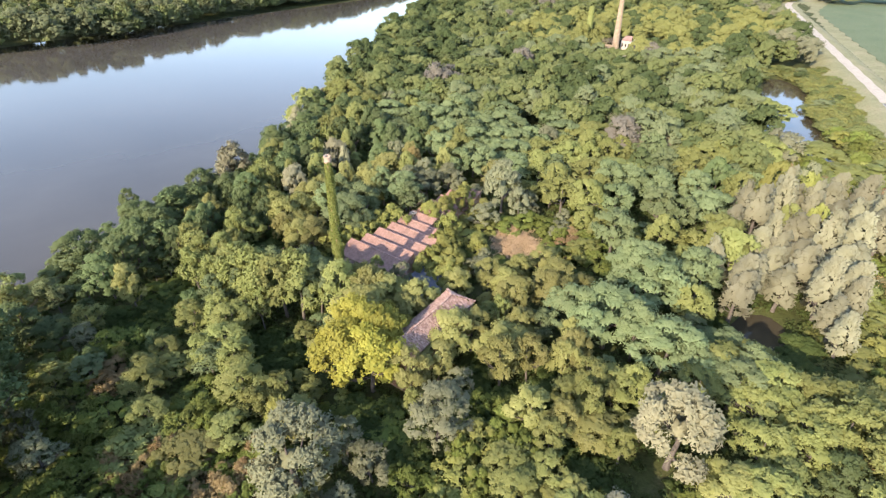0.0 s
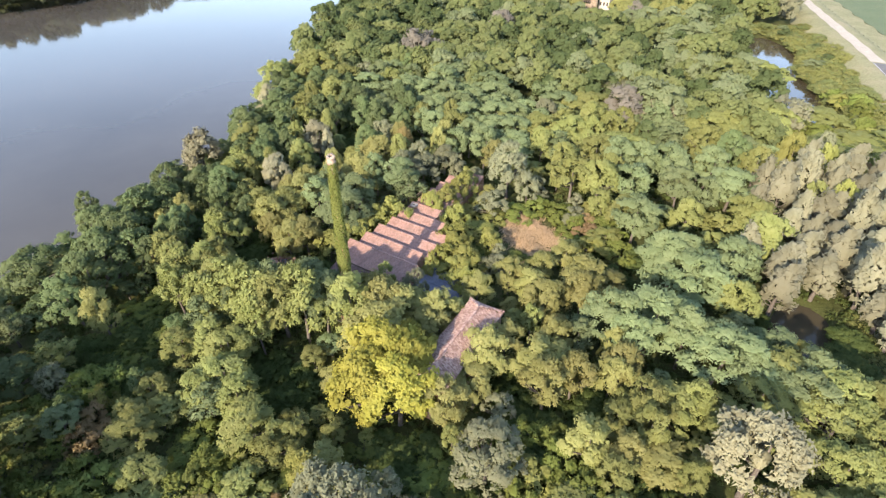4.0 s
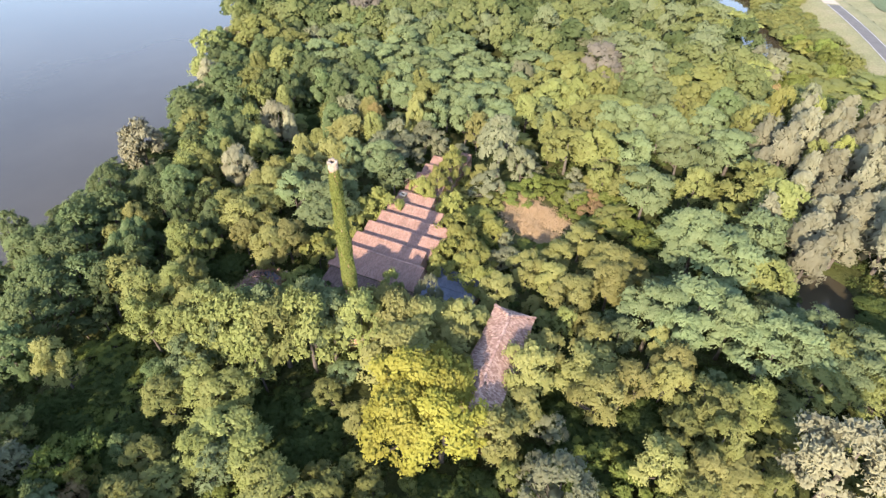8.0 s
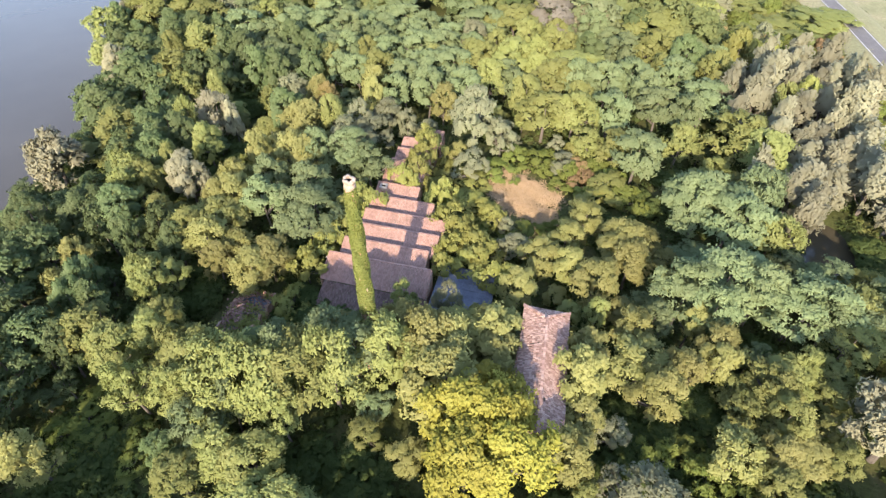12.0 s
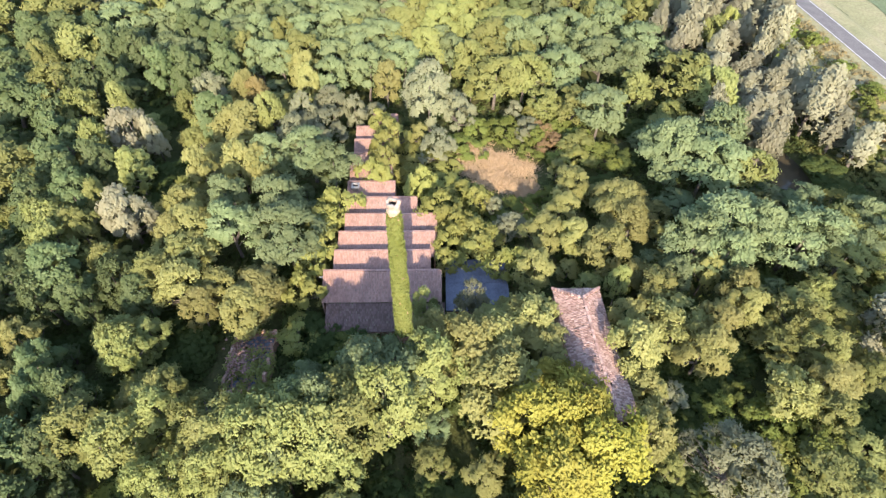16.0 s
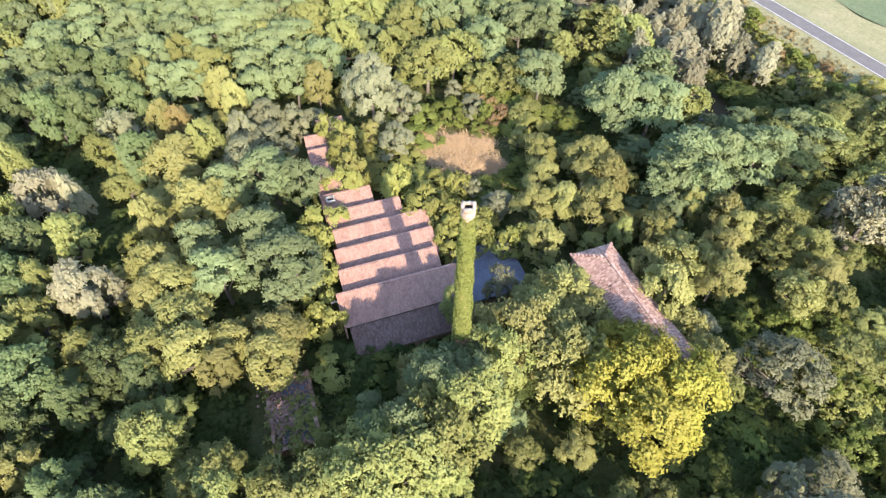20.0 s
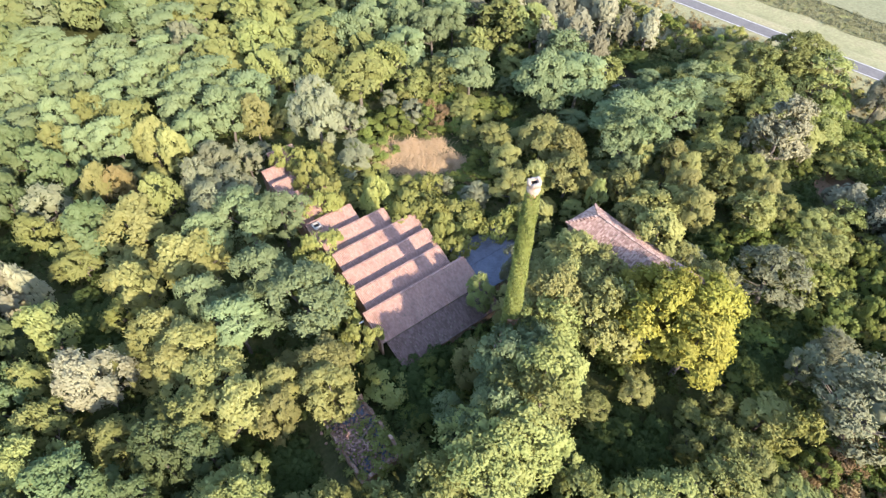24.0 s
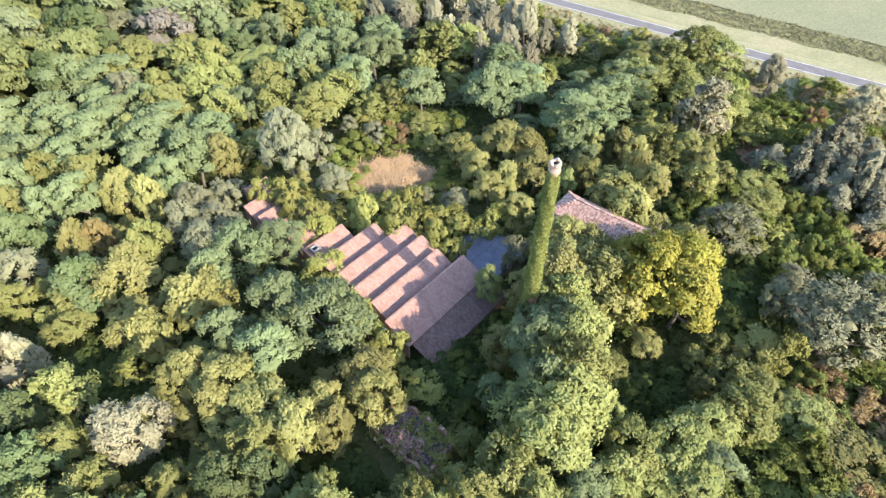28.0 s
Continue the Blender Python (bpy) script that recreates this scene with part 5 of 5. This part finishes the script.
rs = np.random.default_rng(11)
RIDGE_Z, VALLEY_Z, PITCH, RIDGE_Y = 4.75, 3.1, 3.88, 72.9
SHED_X = [(-83.5, -66.4), (-82.4, -68.0), (-82.2, -67.3), (-81.6, -67.0), (-81.8, -70.2), (-82.0, -74.0), (-82.0, -74.8), (-82.0, -74.8), (-82.0, -74.8),
          (-82.0, -74.8), (-79.2, -74.4)]
for i, (x0, x1) in enumerate(SHED_X):
    ry = RIDGE_Y + PITCH * i
    south = ry - (4.3 if i == 0 else PITCH - 0.12)
    vz = VALLEY_Z if i else 2.95
    shed = thing("drying_shed", ((x0 + x1) / 2, ry, 0), "long tiled bay of an abandoned drying shed, pink clay roof", "shed", "bays of the drying shed")
    cx, o = (x0 + x1) / 2, ry
    a, b = x0 - cx, x1 - cx
    roof = slope_part("roof_slope", shed, a, b, (south - o, vz), (0.0, RIDGE_Z), rs, TILE, "pink clay pantiles", holes=0.004)
    slab("roof_deck", shed, [(a, south - o, vz - 0.03), (b, south - o, vz - 0.03), (b, 0, RIDGE_Z - 0.03), (a, 0, RIDGE_Z - 0.03)], 0.1, TIMBER)
    bm = bmesh.new()
    box(bm, a, b, -0.02, 0.16, 0.0, RIDGE_Z - 0.16)
    part("back_wall", bm, BRICK, shed, "shaded red brick clerestory wall")
    bm = bmesh.new()
    for k in range(int((b - a) / 0.42)):
        xk = a + 0.42 * k
        v = box(bm, xk, xk + 0.44, -0.13, 0.22, RIDGE_Z - 0.10 + rs.normal() * 0.012, RIDGE_Z + 0.06 + rs.normal() * 0.012)
    part("ridge_tiles", bm, TILE, roof, "row of ridge tiles")
    for gx in (a, b - 0.25):
        bm = bmesh.new()
        s0, z0 = south - o + 0.1, vz - 0.15
        q = [bm.verts.new(p) for p in ((gx, s0, 0), (gx, 0, 0), (gx, 0, RIDGE_Z - 0.15), (gx, s0, z0),
                                       (gx + 0.25, s0, 0), (gx + 0.25, 0, 0), (gx + 0.25, 0, RIDGE_Z - 0.15), (gx + 0.25, s0, z0))]
        for f in ((0, 1, 2, 3), (7, 6, 5, 4), (0, 4, 5, 1), (1, 5, 6, 2), (2, 6, 7, 3), (3, 7, 4, 0)):
            bm.faces.new([q[k] for k in f])
        bmesh.ops.recalc_face_normals(bm, faces=bm.faces)
        part("gable_wall", bm, BRICK, shed, "brick end wall")
    if i == 1:
        bm = bmesh.new()
        box(bm, a - 2.0, a + 0.4, south - o - 0.05, south - o + 0.15, vz - 0.05, vz + 0.05)
        part("gutter", bm, ZINC, roof, "bright zinc gutter stub")

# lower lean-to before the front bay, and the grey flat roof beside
lean = thing("lean_to", (-75.0, 65.0, 0), "low lean-to roof of old clay tiles, toned dark for shade", "lean-to")
slope_part("roof_slope", lean, -7.8, 9.0, (-0.4, 1.5), (3.5, 2.75), rs, TILE_SHADE, holes=0.05)
slab("roof_deck", lean, [(-7.8, -0.4, 1.45), (9.0, -0.4, 1.45), (9.0, 3.5, 2.7), (-7.8, 3.5, 2.7)], 0.1, TIMBER)
bm = bmesh.new()
box(bm, -7.7, 8.9, -0.3, -0.05, -0.3, 1.36)
part("front_wall", bm, BRICK, lean)
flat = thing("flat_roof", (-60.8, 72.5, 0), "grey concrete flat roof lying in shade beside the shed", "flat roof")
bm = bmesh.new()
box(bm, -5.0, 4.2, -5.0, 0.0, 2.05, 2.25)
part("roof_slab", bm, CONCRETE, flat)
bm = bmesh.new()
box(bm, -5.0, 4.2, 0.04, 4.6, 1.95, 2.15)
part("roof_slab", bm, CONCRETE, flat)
bm = bmesh.new()
box(bm, -4.9, 4.1, -0.04, 0.08, 2.1, 2.31)
part("joint_cap", bm, CONCRETE, flat, "low kerb across the roof")
bm = bmesh.new()
box(bm, -4.8, 4.0, -4.8, 4.4, -0.3, 1.95)
part("wall", bm, BRICK, flat)

stack = thing("roof_stack", (-80.6, 91.2, 0), "short pale brick vent stack with a dark mouth", "chimney stack")
bm = bmesh.new()
box(bm, -0.55, 0.55, -0.5, 0.5, 2.8, 4.7)
part("shaft", bm, PALE_BRICK, stack)
for y0, y1, x0, x1 in ((-0.62, -0.34, -0.66, 0.66), (0.34, 0.62, -0.66, 0.66), (-0.34, 0.34, -0.66, -0.42), (-0.34, 0.34, 0.42, 0.66)):
    bm = bmesh.new()
    box(bm, x0, x1, y0, y1, 4.7, 4.98)
    part("cap_stone", bm, PLASTER, stack, "pale cap stone")
bm = bmesh.new()
box(bm, -0.42, 0.42, -0.34, 0.34, 4.6, 4.76)
part("flue", bm, SOOT, stack, "dark flue")

# ---- the long house with the hipped roof ----
EAVE, TOP = 7.4, 9.3
house = thing("long_house", (-48.4, 58.0, 0), "long derelict brick house with a ragged pale tiled hip roof", "house")
HW, Y0, Y1, HIP = 3.1, -10.2, 9.3, 3.0


def side_slope(name, sign, mat, holes):
    v, f = pantiles(Y0, Y1, (HW, EAVE), (0.0, TOP), rs, holes=holes, sag=0.22)
    # cut back at the hip end
    c = v.reshape(-1, 8, 3)
    mid = c.mean(1)
    ok = mid[:, 0] < Y1 - HIP * (1 - mid[:, 1] / HW) * 1.0
    c = c[ok]
    k = np.arange(len(c) * 8).reshape(-1, 8)
    f = np.concatenate([k[:, [a, a + 1, a + 5, a + 4]] for a in range(3)])
    p = c.reshape(-1, 3)
    p = np.stack([sign * p[:, 1] + 0.09 * (p[:, 0] - Y1) * -0.6, p[:, 0], p[:, 2]], -1)
    return part_mesh(name, mesh_of(name, p, f, mat), house, "weathered pale clay tiles with gaps")


side_slope("roof_slope", -1, TILE_OLD, 0.02)
side_slope("roof_slope", 1, TILE_OLD, 0.02)
v, f = pantiles(-HW, HW, (Y1 + 0.05, EAVE), (Y1 - HIP, TOP), rs)
c = v.reshape(-1, 8, 3)
mid = c.mean(1)
c = c[np.abs(mid[:, 0]) < HW * (mid[:, 1] - (Y1 - HIP)) / HIP + 0.1]
k = np.arange(len(c) * 8).reshape(-1, 8)
part_mesh("hip_slope", mesh_of("hip_slope", c.reshape(-1, 3), np.concatenate([k[:, [a, a + 1, a + 5, a + 4]] for a in range(3)]), TILE_OLD), house, "shaded hip of dark tiles")
sh = lambda y: -0.054 * (y - Y1)
for s in (-1, 1):
    slab("roof_deck", house, [(s * HW + sh(Y0), Y0, EAVE - 0.36), (s * HW, Y1, EAVE - 0.36), (0, Y1 - HIP, TOP - 0.4), (sh(Y0), Y0, TOP - 0.4)], 0.12, TIMBER)
    bm = bmesh.new()
    box(bm, min(s * (HW - 0.2), s * (HW - 0.55)), max(s * (HW - 0.2), s * (HW - 0.55)), Y0 + 0.2, Y1 - 0.3, -0.3, EAVE - 0.5)
    part("long_wall", bm, BRICK, house, "red brick side wall")
bm = bmesh.new()
box(bm, -HW + 0.55, HW - 0.55, Y1 - 0.65, Y1 - 0.3, -0.3, EAVE - 0.5)
part("end_wall", bm, BRICK, house)
bm = bmesh.new()
box(bm, -HW + 0.55 + 0.8, HW - 0.55 + 0.8, Y0 + 0.2, Y0 + 0.55, -0.3, EAVE - 0.6)
part("end_wall", bm, BRICK, house)
bm = bmesh.new()
for i in range(42):
    y = Y0 + (Y1 - HIP - Y0) * i / 42
    x = sh(y)
    d = -0.22 * math.sin(math.pi * i / 42)
    box(bm, x - 0.15, x + 0.15, y, y + 0.46, TOP + d - 0.02 + rs.normal() * 0.02, TOP + d + 0.12 + rs.normal() * 0.02)
part("ridge_tiles", bm, TILE_OLD, house, "pale ridge tiles")
for s in (-1, 1):
    bm = bmesh.new()
    for i in range(9):
        t = i / 9
        x, y, z = s * HW * (1 - t), Y1 - HIP * t, EAVE + (TOP - EAVE) * t
        box(bm, x - 0.17, x + 0.17, y - 0.2, y + 0.2, z + 0.02, z + 0.2)
    part("hip_tiles", bm, TILE_OLD, house, "pale hip tiles")

# ---- the roofless ruin ----
ruin = thing("ruined_house", (-92.0, 59.9, 0), "roofless overgrown brick ruin full of rubble", "ruin")
for x0, x1, y0, y1 in ((-2.8, -2.4, -4.6, 4.6), (2.4, 2.8, -4.6, 4.6), (-2.4, 2.4, 4.2, 4.6), (-2.4, 2.4, -4.6, -4.2)):
    bm = bmesh.new()
    along = (y1 - y0) > (x1 - x0)
    tops = []
    for i in range(15):
        t = i / 14
        h = 1.9 + 0.5 * math.sin(i * 1.7 + x0) + rs.uniform(-0.45, 0.45)
        a_, b_ = ((x0, y0 + (y1 - y0) * t), (x1, y0 + (y1 - y0) * t)) if along else ((x0 + (x1 - x0) * t, y0), (x0 + (x1 - x0) * t, y1))
        tops.append([bm.verts.new((*a_, -0.3)), bm.verts.new((*b_, -0.3)), bm.verts.new((*b_, h)), bm.verts.new((*a_, h + rs.uniform(-0.1, 0.1)))])
    for u_, w_ in zip(tops, tops[1:]):
        for k in range(4):
            bm.faces.new((u_[k], u_[(k + 1) % 4], w_[(k + 1) % 4], w_[k]))
    bm.faces.new(tops[0][::-1])
    bm.faces.new(tops[-1])
    bmesh.ops.recalc_face_normals(bm, faces=bm.faces)
    part("wall", bm, BRICK, ruin, "broken-topped red brick wall")
n = 900
xs, ys = rs.uniform(-2.35, 2.35, n), rs.uniform(-4.1, 4.1, n)
zs = 1.2 + 1.4 * np.exp(-((xs + 1.8) ** 2 + (ys + 1.5) ** 2) / 5) + 1.0 * np.exp(-((xs + 0.5) ** 2 + (ys - 3.5) ** 2) / 3) + rs.uniform(0, 0.3, n)
P = np.stack([xs, ys, zs], -1)
v, f = clump_cloud(rs, P[:450], rs.uniform(0.07, 0.20, (450, 1)) * np.array([[1.0, 1.0, 0.6]]), 1, 0.2, 0.1, 1.0)
tagged(part_mesh("rubble", mesh_of("rubble", v, f, TILE), ruin), "heap of fallen tiles and bricks", kind="stuff")
bm = bmesh.new()
box(bm, -2.4, 2.4, -4.2, 4.2, 0.2, 1.25)
part("debris_floor", bm, CONCRETE, ruin, "grey dusty debris")
line = []
for x0, y0, x1, y1 in ((-2.6, -4.6, -2.6, 4.6), (2.6, -4.6, 2.6, 0.5), (-2.6, 4.4, 2.6, 4.4), (-2.6, -4.4, 2.6, -4.4)):
    for t in rs.uniform(0, 1, 34):
        line.append((x0 + (x1 - x0) * t + rs.normal() * 0.35, y0 + (y1 - y0) * t + rs.normal() * 0.35, 1.9 - 1.3 * abs(rs.normal()) * 0.6))
for _ in range(80):
    line.append((rs.uniform(-2.3, 2.3), rs.uniform(-4.1, 2.2) * rs.uniform(0.6, 1.0), 1.4 + rs.uniform(0, 0.5)))
v, f = clump_cloud(rs, np.array(line), rs.uniform(0.28, 0.62, (len(line), 1)) * np.array([[1.0, 1.0, 0.8]]), 26, 0.26, 0.18, 0.6, form=OCTA)
part_mesh("creeper", mesh_of("creeper", v, f, LEAF["shrub"]), ruin, "green creepers smothering the wall tops")
heap = np.stack([rs.normal(size=160) * 0.9 - 1.4, rs.normal(size=160) * 1.1 + 0.6, 1.7 + rs.uniform(0, 0.7, 160)], -1)
v, f = clump_cloud(rs, heap, rs.uniform(0.10, 0.26, (160, 1)) * np.array([[1.0, 1.0, 0.6]]), 1, 0.2, 0.1, 1.0)
tagged(part_mesh("broken_brick", mesh_of("broken_brick", v, f, TILE), ruin), "sunlit heap of pink broken bricks", kind="stuff")
for i in range(2):
    bm = bmesh.new()
    box(bm, -0.07, 0.07, -1.5, 1.5, -0.07, 0.07, pose(rs.uniform(-1.4, 1.4), rs.uniform(-1.6, 1.6), 2.0 + rs.uniform(0, 0.6), rs.uniform(-14, 14), rs.uniform(-10, 10), rs.uniform(0, 180)))
    part("fallen_beam", bm, TIMBER, ruin, "fallen roof beam")

# ---- the second works far off: bare chimney, white ruin, ivy mast ----
far_chimney = thing("far_chimney", (-124.5, 319.0, 0), "tall bare tan brick chimney of the second works", "chimney")
turned_part("shaft", [(2.1 - 0.03 * z, z) for z in np.linspace(-0.5, 40, 12)], TAN_BRICK, far_chimney, 16)
turned_part("rim", [(0.95, 40), (1.15, 40.3), (1.15, 41), (0.6, 41.05)], TAN_BRICK, far_chimney, 16)
works = thing("far_works", (-124.0, 327.0, 0), "white-walled ruined works with bare rafters", "ruin")
bm = bmesh.new()
box(bm, 0.5, 6.5, -3.2, -2.8, 0, 9.0)
part("wall", bm, PLASTER, works, "sunlit pale plastered wall")
bm = bmesh.new()
box(bm, 6.1, 6.5, -2.8, 4.0, 0, 9.0)
part("wall", bm, PLASTER, works)
slab("roof_piece", works, [(0.5, -3.2, 9.0), (6.5, -3.2, 9.0), (5.5, 1.2, 11.0), (1.5, 1.2, 11.0)], 0.2, TILE_OLD)
# black panels on the uncut wall stand for the unlit window openings
for wx in (1.6, 3.5, 5.3):
    bm = bmesh.new()
    box(bm, wx - 0.4, wx + 0.4, -3.26, -3.19, 5.6, 7.4)
    part("window", bm, SOOT, works, "empty dark window")
bm = bmesh.new()
box(bm, -10, 0.0, -12.4, -12.0, 0, 7.6)
part("long_wall", bm, TAN_BRICK, works)
for i in range(11):
    bm = bmesh.new()
    box(bm, -0.16, 0.16, -2.6, 2.6, -0.14, 0.14, pose(-10 + 0.95 * i, -10.5 + 0.75 * i, 8.6, 24, 0, 0))
    part("rafter", bm, TIMBER, works, "bare weathered rafter")
mast = thing("ivy_mast", (-146.5, 330.0, 0), "far slender shaft wholly clad in ivy", "chimney")
turned_part("shaft", [(1.5, -0.5), (1.3, 20), (1.1, 24.0), (0.1, 24.1)], BRICK, mast, 12)
n = 1600
zz, aa = rng.uniform(0, 24.3, n), rng.uniform(0, 6.28, n)
rr = 1.65 - 0.014 * zz + rng.uniform(0, 0.3, n)
v, f = leaf_cards(rng, np.stack([rr * np.cos(aa), rr * np.sin(aa), zz], -1), np.stack([np.cos(aa), np.sin(aa), 0.3 + 0 * aa], -1), 0.9, 0.8)
part_mesh("ivy", mesh_of("ivy", v, f, LEAF["elm"]), mast)
